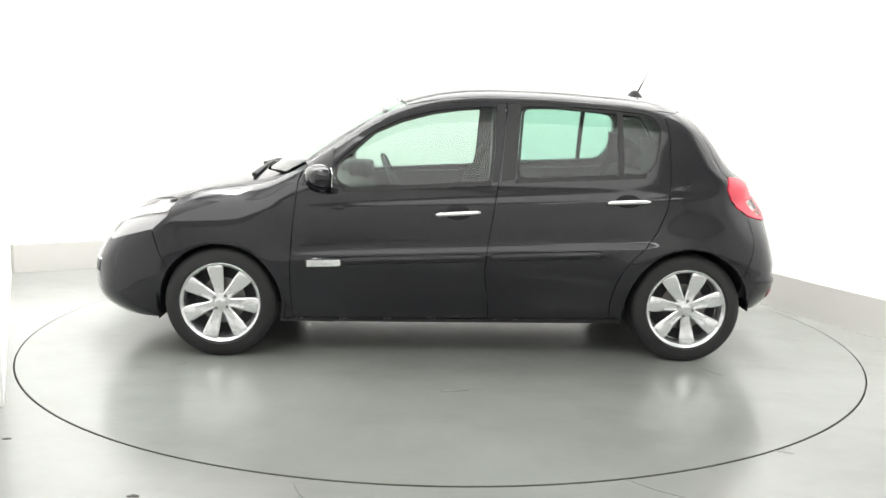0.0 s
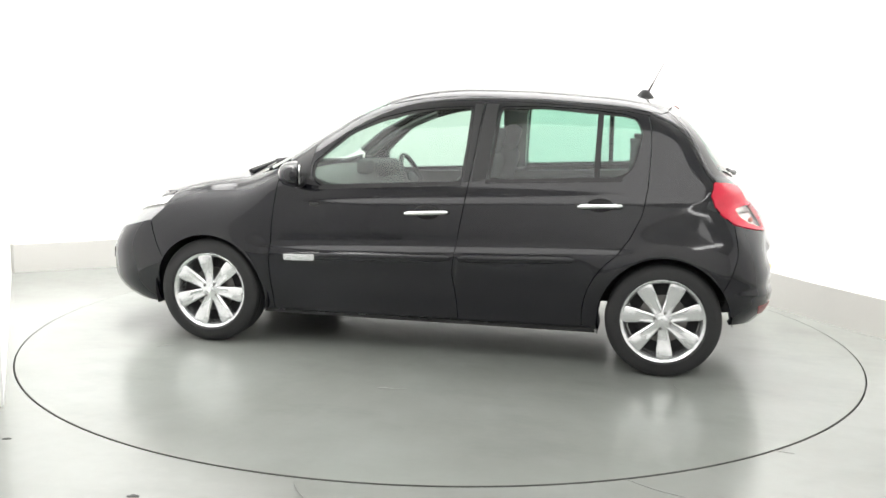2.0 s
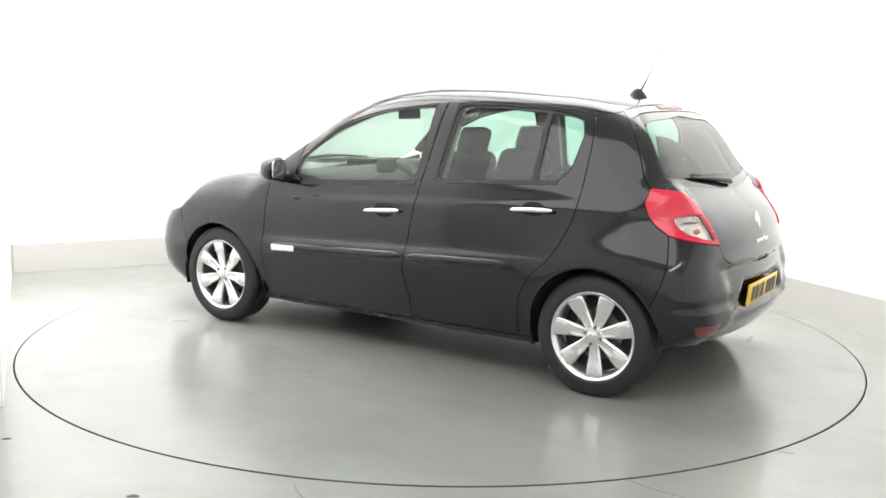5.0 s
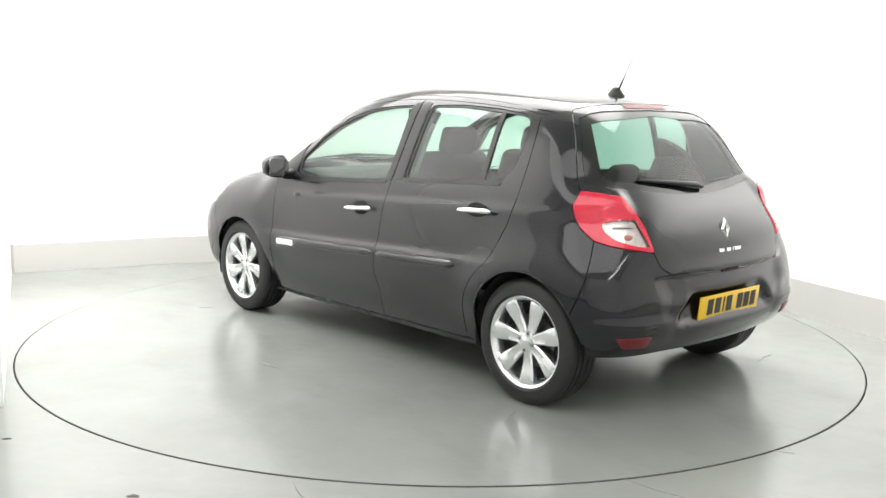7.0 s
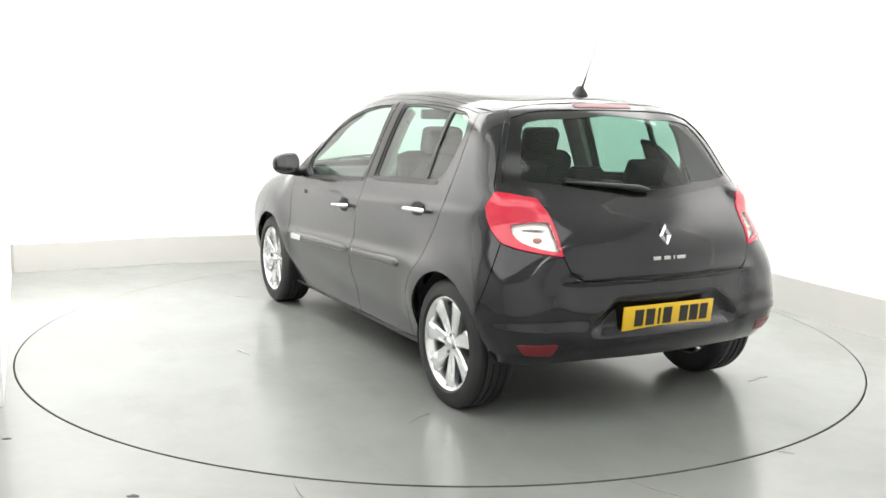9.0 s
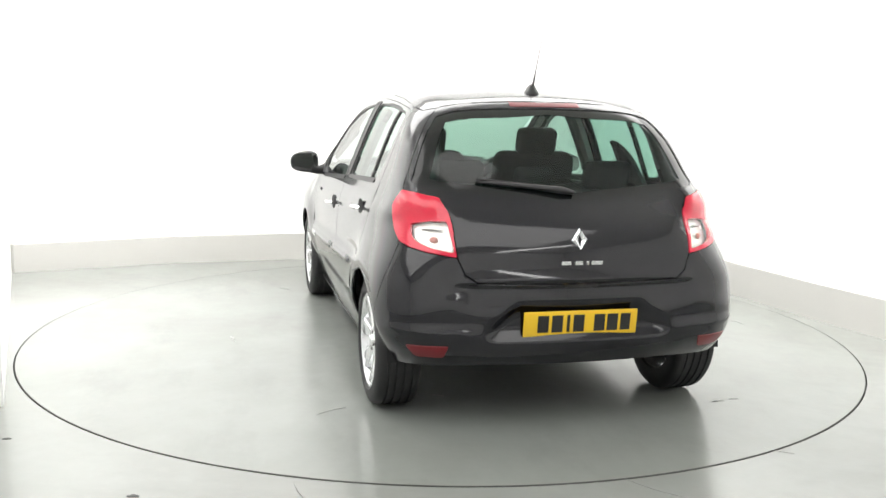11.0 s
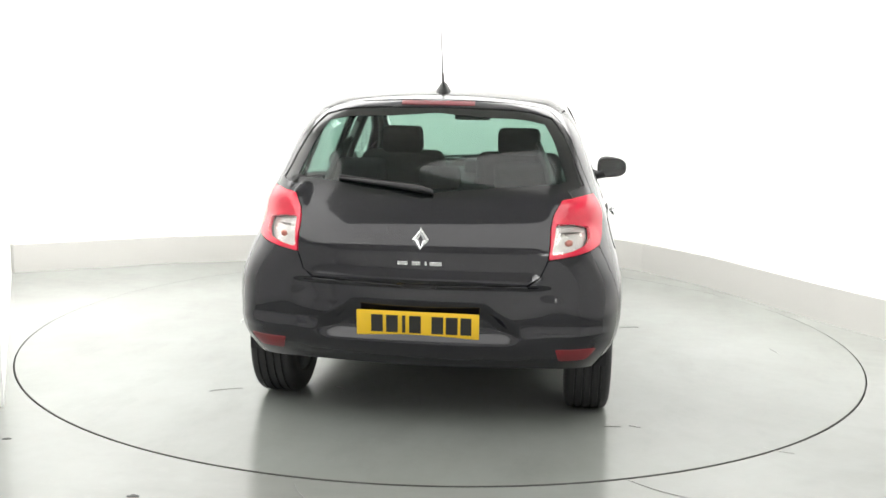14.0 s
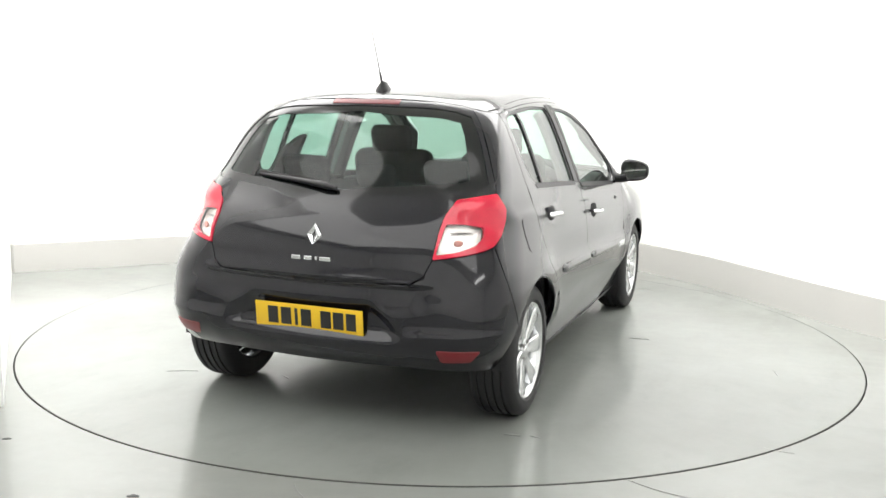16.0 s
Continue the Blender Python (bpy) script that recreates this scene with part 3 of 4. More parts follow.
# edges of the tail lamps
LAMP_OUT = U((-0.185, 0.735, 0.965), (-0.225, 0.755, 0.91), (-0.264, 0.757, 0.864), (-0.327, 0.745, 0.818))
LAMP_IN = U((-0.246, 0.625, 1.020), (-0.30, 0.565, 1.006), (-0.38, 0.545, 0.945), (-0.43, 0.54, 0.895), (-0.503, 0.535, 0.768))
LAMP_LOW = U((-0.44, 0.66, 0.788), (-0.38, 0.71, 0.801))

CAR = tagged(new("car"), "black five-door hatchback with silver alloy wheels on a turntable", "car")

# shared lines of the body, in (length, height)
RAIL = [(2.13, 1.075), (1.94, 1.215), (1.75, 1.322), (1.57, 1.392), (1.35, 1.432), (1.15, 1.447), (0.83, 1.445), (0.55, 1.430), (0.31, 1.407), (0.18, 1.387), (0.06, 1.373)]
RAIL = V(RAIL)
FRAME = [(2.105, 1.055), (1.93, 1.19), (1.74, 1.298), (1.56, 1.366), (1.35, 1.408), (1.15, 1.423), (1.012, 1.425)]
SPLIT = [(1.012, 1.425), (1.035, 1.17), (1.06, 0.98), (1.085, 0.82), (1.115, 0.63), (1.13, 0.50), (1.11, 0.36), (1.10, 0.225)]
REARFRAME = [(1.012, 1.425), (0.83, 1.423), (0.55, 1.409), (0.31, 1.389), (0.13, 1.365)]
REARFRAME = V(REARFRAME)
REARCUT = [(0.13, 1.365), (0.108, 1.27), (0.105, 1.17), (0.112, 0.99), (0.135, 0.85), (0.19, 0.73), (0.30, 0.60)]
REARCUT = V(REARCUT)
HATCH = U((-0.055, 0.56, 1.385), (-0.085, 0.60, 1.34), (-0.125, 0.64, 1.24), (-0.185, 0.70, 1.07), (-0.20, 0.70, 1.03))
FGLASS = rounded([(1.955, 1.062), (1.76, 1.240), (1.59, 1.318), (1.42, 1.362), (1.25, 1.383), (1.072, 1.392), (1.078, 1.18), (1.098, 0.985), (1.89, 0.938), (1.955, 0.985)], 0.02, 2)
RGLASS = rounded([(0.96, 1.003), (0.945, 1.20), (0.925, 1.394), (0.67, 1.400), (0.40, 1.385), (0.185, 1.352), (0.152, 1.27), (0.185, 1.10), (0.245, 1.035)], 0.035, 3)
RGLASS = V(RGLASS)


def body_panels():
    arch_f = arc(2.575, 0.30, 0.333, 164, -18, 26)
    low_f = 0.20
    # doors
    door = panel("front_door", FRAME + SPLIT[1:] + [(1.6, 0.217), (2.188, 0.212), (2.192, 0.52), (2.178, 0.74), (2.15, 0.98)], PAINT, CAR, "black front door", holes=[FGLASS], mirror=True, rows=True)
    rear = panel("rear_door", REARFRAME + REARCUT[1:] + arc(0, 0.30, 0.425, 45, -8, 8)[1:] + [(0.44, 0.232), (1.10, 0.225)] + SPLIT[1:-1][::-1], PAINT, CAR, "black rear door", holes=[RGLASS], mirror=True, rows=True)
    panes = panel("window_pane", FGLASS, GLASS_F, door, "green-tinted glass", out=-0.010, gap=-0.004, depth=0.004, mirror=True)
    panes += panel("window_pane", RGLASS, GLASS_R, rear, "green-tinted glass", out=-0.010, gap=-0.004, depth=0.004, mirror=True)
    for ob in panes:
        ob.visible_shadow = False
    # black seals round the panes, and the bars of the rear panes
    for poly, par in ((FGLASS, door), (RGLASS, rear)):
        c = Vector((sum(p[0] for p in poly) / len(poly), sum(p[1] for p in poly) / len(poly)))
        inner = []
        for p in poly:
            d = c - Vector(p)
            q = Vector(p) + d.normalized() * 0.014
            inner.append((q.x, q.y))
        panel("window_seal", poly, TRIM, par, holes=[inner], out=-0.004, gap=0.0, depth=0.008, step=0.04, mirror=True)
    panel("window_bar", [(0.392, 1.378), (0.362, 1.378), (0.366, 1.03), (0.396, 1.03)], TRIM, rear, out=-0.003, gap=0, mirror=True)
    panel("waist_strip", [(1.10, 0.988), (1.10, 0.968), (1.91, 0.918), (1.91, 0.937)], TRIM, door, out=0.004, gap=0, depth=0.012, mirror=True)
    panel("waist_strip", V([(0.24, 1.038), (0.25, 1.020), (0.97, 0.985), (0.965, 1.004)]), TRIM, rear, out=0.004, gap=0, depth=0.012, mirror=True)
    panel("pillar_cover", [(1.066, 1.405), (1.016, 1.408), (1.050, 1.06), (1.062, 0.99), (1.094, 0.985), (1.074, 1.18)], TRIM, door, out=0.003, gap=0.001, depth=0.01, mirror=True)
    panel("pillar_cover", [(1.004, 1.408), (0.935, 1.408), (0.952, 1.20), (0.968, 1.004), (1.046, 0.99), (1.040, 1.06)], TRIM, rear, out=0.003, gap=0.001, depth=0.01, mirror=True)
    panel("mirror_triangle", [(2.118, 1.035), (1.965, 1.150), (1.972, 0.975), (1.90, 0.935), (2.135, 0.955)], TRIM, door, out=0.004, gap=0, depth=0.02, mirror=True)
    # mouldings and the metal badge plate on the front ones
    for (x0, x1), par in (((2.112, 1.142), door), ((1.098, 0.470), rear)):
        n = 26
        xs = [x0 + (x1 - x0) * i / n for i in range(n + 1)]
        for s, owner in ((1, par[0]), (-1, par[1])):
            bm = bmesh.new()
            rows = []
            for i, x in enumerate(xs):
                zt = ledge(x) - 0.020
                size = min(1.0, 0.35 + min(i, n - i) * 0.5)
                prof = ((0.0, -0.004), (-0.004, 0.006), (-0.012, 0.0125), (-0.028, 0.0130), (-0.040, 0.011), (-0.046, 0.005), (-0.047, -0.004))
                pp = on_side([(x, zt + (d + 0.024) * size - 0.024) for d, _ in prof])
                nn = skin_normal(on_side([(x, zt - 0.03)]))[0]
                rows.append([bm.verts.new(((q + nn * h * size)[0], (q + nn * h * size)[1] * s, (q + nn * h * size)[2])) for q, (_, h) in zip(pp, prof)])
            for a, b in zip(rows, rows[1:]):
                for k in range(len(a) - 1):
                    bm.faces.new((a[k], a[k + 1], b[k + 1], b[k]))
            bm.faces.new(rows[0])
            bm.faces.new(rows[-1][::-1])
            part("side_moulding", bm, PAINT, owner, smooth=48)
    panel("badge_plate", rounded([(2.098, 0.550), (1.915, 0.557), (1.915, 0.523), (2.098, 0.516)], 0.006), SATIN, door, "satin metal badge plate", out=0.0160, gap=0, depth=0.006, step=0.05, mirror=True)
    panel("sill", [(0.36, 0.228), (1.1, 0.221), (2.24, 0.208), (2.26, 0.188), (1.2, 0.195), (0.35, 0.202)], TRIM, CAR, "black sill", depth=0.05, mirror=True)
    # wings
    hood_edge = [(2.13, 1.035), (2.30, 0.985), (2.45, 0.950), (2.60, 0.925), (2.72, 0.898), (2.815, 0.862)]
    wing_low = [(2.858, 0.774), (2.935, 0.705), (2.90, 0.58)]
    panel("front_wing", [(2.15, 0.98)] + hood_edge + wing_low + arc(2.575, 0.30, 0.333, 33, 197, 26) + [(2.188, 0.212), (2.192, 0.52), (2.178, 0.74)], PAINT, CAR, "black front wing", mirror=True, step=0.02)
    q = V([(0.13, 1.365), (0.06, 1.373)]) + HATCH + LAMP_OUT + U((-0.35, 0.82, 0.66))
    q += V(arc(0, 0.30, 0.342, 148, -14, 26)) + arc(0, 0.30, 0.425, -8, 45, 8) + REARCUT[1:-1][::-1]
    panel("rear_quarter", q, PAINT, CAR, "black rear quarter panel", mirror=True, step=0.02)
    # roof rail strip between door frames and roof
    panel("cant_rail", RAIL + V([(0.13, 1.365)]) + REARFRAME[1:-1][::-1] + FRAME[::-1], PAINT, CAR, mirror=True, gap=0.001)
    # wheel arch liners
    for x in (0.0, 2.575):
        for s in (1, -1):
            bm = bmesh.new()
            prev = None
            for a, b in arc(x, 0.30, 0.352, -16, 196 if x > 1 else 182, 24):
                cur = [bm.verts.new((a, s * 0.80, b)), bm.verts.new((a, s * 0.48, b))]
                if prev:
                    bm.faces.new((prev[0], cur[0], cur[1], prev[1]))
                prev = cur
            part("arch_liner", bm, UNDER, CAR, smooth=40)
            bm = bmesh.new()
            lip = [Vector((a, 0, b)) for a, b in arc(x, 0.30, (0.342 if x == 0 else 0.333) + 0.004, -12, 192 if x > 1 else 170, 30)]
            pp = on_side(V([(v.x, v.z) for v in lip]))
            tube(bm, [(v[0], v[1] * s - s * 0.006, v[2]) for v in pp], 0.007, 6)
            part("arch_lip", bm, PAINT, CAR, smooth=60)


def ends_and_top():
    half = lambda pts: pts + [(2 * S_REAR - s, z) for s, z in pts[::-1]]
    fhalf = lambda pts: pts + [(2 * S_FRONT - s, z) for s, z in pts[::-1]]
    # tailgate with its window
    glass_half = U((-0.03, 0.02, 1.392), (-0.03, 0.25, 1.388), (-0.03, 0.44, 1.375), (-0.05, 0.535, 1.352), (-0.10, 0.585, 1.285), (-0.15, 0.63, 1.17), (-0.195, 0.665, 1.068), (-0.22, 0.62, 1.052), (-0.28, 0.40, 1.026), (-0.35, 0.15, 1.004), (-0.36, 0.02, 1.000))
    gl = glass_half + [(2 * S_REAR - s, z) for s, z in glass_half[::-1]]
    hatch_half = U((-0.03, 0.02, 1.424), (-0.03, 0.40, 1.408), (-0.04, 0.53, 1.392)) + HATCH + LAMP_IN + U((-0.52, 0.505, 0.70), (-0.53, 0.45, 0.668), (-0.55, 0.02, 0.655))
    gate = panel("tailgate", hatch_half + [(2 * S_REAR - s, z) for s, z in hatch_half[::-1]], PAINT, CAR, "black tailgate", holes=[gl])
    ob = panel("rear_window", gl, GLASS_T, gate, "tinted rear window", out=-0.008, gap=-0.004, depth=0.004)
    ob.visible_shadow = False
    inner = []
    for s, z in gl:
        d = Vector((S_REAR - s, 1.19 - z))
        q = Vector((s, z)) + d.normalized() * min(0.12, 0.022 + 0.14 * abs(d.x))
        inner.append((q.x, q.y))
    panel("window_band", gl, FRIT, gate, holes=[inner], out=-0.0045, gap=0, depth=0.002, step=0.05)
    panel("stop_lamp", [(S_REAR + 0.17, 1.4175), (S_REAR - 0.17, 1.4175), (S_REAR - 0.17, 1.400), (S_REAR + 0.17, 1.400)], DARKRED, gate, "high red stop lamp", out=0.003, gap=0)
    # tail lamps: red shell with a clear insert
    lamp = HATCH[-1:] + LAMP_IN + LAMP_LOW + LAMP_OUT[::-1]
    ins = U((-0.325, 0.695, 0.894), (-0.366, 0.625, 0.908), (-0.412, 0.562, 0.909), (-0.492, 0.548, 0.790), (-0.450, 0.625, 0.803), (-0.395, 0.684, 0.826), (-0.352, 0.702, 0.858))
    lamps = panel("tail_lamp", rounded(lamp, 0.012), RED, CAR, "red and clear tail lamp", holes=[rounded(ins, 0.012)], out=0.006, gap=0.002, step=0.022, mirror=True)
    panel("reflector_bowl", rounded(ins, 0.012), BOWL, lamps, "silver reflector", out=-0.02, gap=-0.002, depth=0.002, step=0.02, mirror=True)
    for ob in panel("clear_lens", rounded(ins, 0.012), LENS, lamps, "clear lens", out=0.0065, gap=-0.001, depth=0.004, step=0.022, mirror=True):
        ob.visible_shadow = False
    for s in (1, -1):
        for (x, y, z), size, mm, nm in (((-0.405, 0.63, 0.882), (0.005, 0.052, 0.0035), DISC, "lamp_rib"),
                                        ((-0.43, 0.625, 0.842), (0.007, 0.020, 0.014), AMBER, "bulb")):
            q = on_side(U((x, y, z)))
            q = (q - skin_normal(q) * 0.014)[0]
            bm = bmesh.new()
            bmesh.ops.create_uvsphere(bm, u_segments=14, v_segments=8, radius=1.0, matrix=pose(q[0], q[1] * s, q[2], 0, 0, -35 * s) @ Matrix.Diagonal((*size, 1)))
            part(nm, bm, mm, lamps[0 if s > 0 else 1], smooth=60)
    # rear bumper
    bump = V([(-0.290, 0.481)]) + U((-0.35, 0.82, 0.66)) + LAMP_OUT[-1:] + LAMP_LOW[::-1] + LAMP_IN[-1:] + U((-0.52, 0.505, 0.70), (-0.53, 0.45, 0.663), (-0.55, 0.02, 0.650))
    low = U((-0.56, 0.02, 0.300), (-0.55, 0.40, 0.303), (-0.45, 0.70, 0.298), (-0.38, 0.80, 0.294)) + V([(-0.342, 0.305), (-0.334, 0.375), (-0.318, 0.425)])
    rear_bumper = panel("rear_bumper", half(bump)[:len(bump) * 2] + [(2 * S_REAR - s, z) for s, z in low[::-1]] + low, PAINT, CAR, "black rear bumper", depth=0.03, step=0.0145)
    panel("rear_reflector", rounded(U((-0.47, 0.745, 0.402), (-0.545, 0.575, 0.402), (-0.545, 0.60, 0.348), (-0.49, 0.71, 0.352)), 0.012), DARKRED, rear_bumper, "dark red bumper reflector", out=0.004, gap=0, step=0.02)
    panel("rear_reflector", [(2 * S_REAR - s, z) for s, z in rounded(U((-0.47, 0.745, 0.402), (-0.545, 0.575, 0.402), (-0.545, 0.60, 0.348), (-0.49, 0.71, 0.352)), 0.012)], DARKRED, rear_bumper, "dark red bumper reflector", out=0.004, gap=0, step=0.02)
    # number plate with plain bars
    plate = bmesh.new()
    box(plate, -0.004, 0.004, -0.26, 0.26, -0.0555, 0.0555, 0.003)
    plate = part("number_plate", plate, PLATE, CAR, "yellow rear number plate", smooth=40)
    plate.matrix_basis = pose(-0.576, 0, 0.489, 0, -6)
    ys = [0.172, 0.108, 0.058, 0.010, -0.085, -0.145, -0.205]
    ws = [0.050, 0.050, 0.014, 0.050, 0.050, 0.050, 0.046]
    for y, w in zip(ys, ws):
        bm = bmesh.new()
        box(bm, -0.0052, -0.003, y - w / 2, y + w / 2, -0.038, 0.038, 0.0005, 1)
        part("plate_bar", bm, INK, plate)
    bm = bmesh.new()
    box(bm, -0.005, -0.003, -0.09, 0.09, -0.0535, -0.0475)
    part("plate_bar", bm, INK, plate)
    # grip recess, plate lamp bar and emblem
    bm = bmesh.new()
    box(bm, -0.575, -0.54, -0.075, 0.075, 0.642, 0.664, 0.006)
    part("grip", bm, UNDER, gate)
    px = on_side([(S_REAR, 0.84)])[0][0]
    bm = bmesh.new()
    out_pts = [(0.0, 0.052), (-0.036, 0.0), (0.0, -0.052), (0.036, 0.0)]
    in_pts = [(0.0, 0.021), (-0.010, 0.0), (0.0, -0.021), (0.010, 0.0)]
    o1 = [bm.verts.new((-0.004, a, b)) for a, b in out_pts]
    mid = [bm.verts.new((-0.013, a * 0.72, b * 0.78)) for a, b in out_pts]
    i1 = [bm.verts.new((-0.004, a, b)) for a, b in in_pts]
    for i in range(4):
        j = (i + 1) % 4
        bm.faces.new((o1[i], o1[j], mid[j], mid[i]))
        bm.faces.new((mid[i], mid[j], i1[j], i1[i]))
        bm.faces.new((o1[j], o1[i], i1[i], i1[j]))
    emblem = part("emblem", bm, SATIN, gate, "chrome diamond emblem")
    emblem.matrix_basis = pose(px + 0.002, 0, 0.84, 0, 12)
    for k, (y, w) in enumerate(((0.070, 0.044), (0.012, 0.036), (-0.028, 0.010), (-0.070, 0.052))):
        bm = bmesh.new()
        box(bm, -0.004, 0.004, y - w / 2, y + w / 2, -0.0085, 0.0085, 0.002)
        nb = part("badge_bar", bm, CHROME, gate)
        nb.matrix_basis = pose(on_side([(S_REAR + y, 0.746)])[0][0] - 0.002, 0, 0.746, 0, -2)
    # rear wiper
    bm = bmesh.new()
    ww = on_side([(S_REAR + u, z) for u, z in ((-0.025, 1.022), (0.03, 1.030), (0.15, 1.044), (0.30, 1.058), (0.42, 1.068))])
    nn = skin_normal(ww)
    ww = ww + nn * np.array([[0.010], [0.016], [0.014], [0.011], [0.008]])
    tube(bm, ww, [0.010, 0.016, 0.011, 0.008, 0.005], 8)
    wiper = part("rear_wiper", bm, TRIM, gate, smooth=60)
    bm = bmesh.new()
    w2 = on_side([(S_REAR + u, z) for u, z in ((0.06, 1.046), (0.24, 1.062), (0.42, 1.078))])
    tube(bm, w2 + skin_normal(w2) * 0.008, 0.007, 6)
    part("wiper_blade", bm, RUBBER, wiper, smooth=60)

    # roof, windscreen and bonnet from above, along the rails
    rail = on_side(RAIL)
    roof_side = [tuple(p[:2]) for p in rail if p[0] < 1.70]
    edge = on_side(U((-0.03, 0.02, 1.424), (-0.03, 0.40, 1.408), (-0.04, 0.53, 1.392)) + HATCH[:1])
    back = [tuple(p[:2]) for p in edge]
    lhs = [(1.62, 0.0)] + [(1.615, 0.35)] + roof_side + back[::-1]
    roof_poly = lhs[1:] + [(x, -y) for x, y in lhs[1:][::-1]]
    panel("roof", roof_poly, PAINT, CAR, "black roof", top=True, gap=0.0015, depth=0.02)
    ws = [tuple(p[:2]) for p in rail if p[0] > 1.66]
    k = roof_side[0]
    scr = [(1.635, 0.35), (k[0] + 0.02, k[1] - 0.003)] + [(x, y - 0.003) for x, y in ws[::-1]] + [(2.24, 0.66), (2.36, 0.40), (2.41, 0.0)]
    scr += [(x, -y) for x, y in scr[:-1][::-1]]
    ob = panel("windscreen", scr, GLASS_F, CAR, "green-tinted windscreen", top=True, out=-0.003, gap=0.002, depth=0.004)
    ob.visible_shadow = False
    he = on_side([(2.13, 1.035), (2.30, 0.985), (2.45, 0.950), (2.60, 0.925), (2.72, 0.898), (2.815, 0.862)])
    hood = [(2.425, 0.0), (2.375, 0.40), (2.26, 0.665)] + [tuple(p[:2]) for p in he[1:]] + [(2.99, 0.555), (3.12, 0.45), (3.22, 0.25), (3.25, 0.0)]
    hood += [(x, -y) for x, y in hood[1:-1][::-1]]
    panel("bonnet", hood, PAINT, CAR, "black bonnet", top=True)
    for s in (1, -1):
        bm = bmesh.new()
        a = on_top([(2.43, 0.34 + 0.2 * s), (2.405, 0.06 + 0.2 * s), (2.375, -0.22 + 0.2 * s)])
        tube(bm, a + np.array([[0, 0, 0.014], [0, 0, 0.012], [0, 0, 0.010]]), [0.014, 0.009, 0.006], 6)
        part("front_wiper", bm, TRIM, CAR, smooth=60)
    # headlamps and front bumper
    head = [(2.815, 0.862)] + U((2.99, 0.56, 0.835), (3.12, 0.455, 0.772), (3.25, 0.37, 0.69), (3.32, 0.37, 0.625), (3.14, 0.64, 0.632)) + [(2.94, 0.703), (2.858, 0.774)]
    heads = panel("headlamp", rounded(head, 0.02), LAMPBACK, CAR, "silver headlamp under a clear lens", out=-0.025, gap=-0.004, depth=0.002, step=0.03, mirror=True)
    for ob in panel("clear_lens", rounded(head, 0.02), LENS, heads, "clear lens", out=0.002, gap=0.001, depth=0.004, step=0.03, mirror=True):
        ob.visible_shadow = False
    strip = [(2.845, 0.838)] + U((2.99, 0.575, 0.822), (3.12, 0.47, 0.762), (3.12, 0.52, 0.735), (2.99, 0.65, 0.785)) + [(2.87, 0.802)]
    panel("lamp_strip", rounded(strip, 0.012), BOWL, heads, "bright indicator reflector", out=-0.012, gap=0.0, depth=0.01, step=0.03, mirror=True)
    for s in (1, -1):
        bm = bmesh.new()
        lathe(bm, [(0.004, -0.02), (0.03, -0.016), (0.058, 0.0), (0.064, 0.022), (0.058, 0.022)], 24)
        ob = part("lamp_bowl", bm, CHROME, heads[0 if s > 0 else 1], smooth=60)
        ob.matrix_basis = pose(3.02, s * 0.60, 0.735, 0, 0, 90 + s * 30) @ pose(0, 0, 0, 0, 0, 180)
    fb = [(2.94, 0.703)] + U((3.14, 0.64, 0.632), (3.32, 0.37, 0.625), (3.31, 0.33, 0.68), (3.28, 0.25, 0.71), (3.30, 0.02, 0.71))
    fl = U((3.30, 0.02, 0.215), (3.22, 0.40, 0.212), (3.05, 0.64, 0.205)) + [(2.92, 0.200), (2.905, 0.24), (2.908, 0.30), (2.893, 0.40), (2.854, 0.481), (2.90, 0.58)]
    grille = U((3.42, 0.02, 0.46), (3.38, 0.30, 0.45), (3.33, 0.40, 0.36), (3.33, 0.38, 0.28), (3.38, 0.02, 0.27))
    grille = grille + [(2 * S_FRONT - s, z) for s, z in grille[::-1]]
    poly = fb + [(2 * S_FRONT - s, z) for s, z in fb[::-1]] + [(2 * S_FRONT - s, z) for s, z in fl[::-1]] + fl
    panel("front_bumper", poly, PAINT, CAR, "black front bumper", holes=[grille], depth=0.03)
    panel("grille", grille, TRIM, CAR, "black lower grille", out=-0.03, gap=-0.006)
    panel("bumper_slot", rounded(U((3.20, 0.60, 0.498), (3.33, 0.42, 0.518), (3.34, 0.42, 0.44), (3.22, 0.58, 0.435)), 0.012), TRIM, CAR, "black intake slot", out=0.003, gap=0, mirror=True)
    # The bright reflection along the slot's upper edge, made as a satin strip.
    panel("chin_trim", U((3.20, 0.60, 0.515), (3.31, 0.46, 0.535), (3.31, 0.46, 0.522), (3.20, 0.60, 0.503)), SATIN, CAR, "thin satin strip standing in for a bright reflection on the bumper", out=0.004, gap=0, mirror=True)


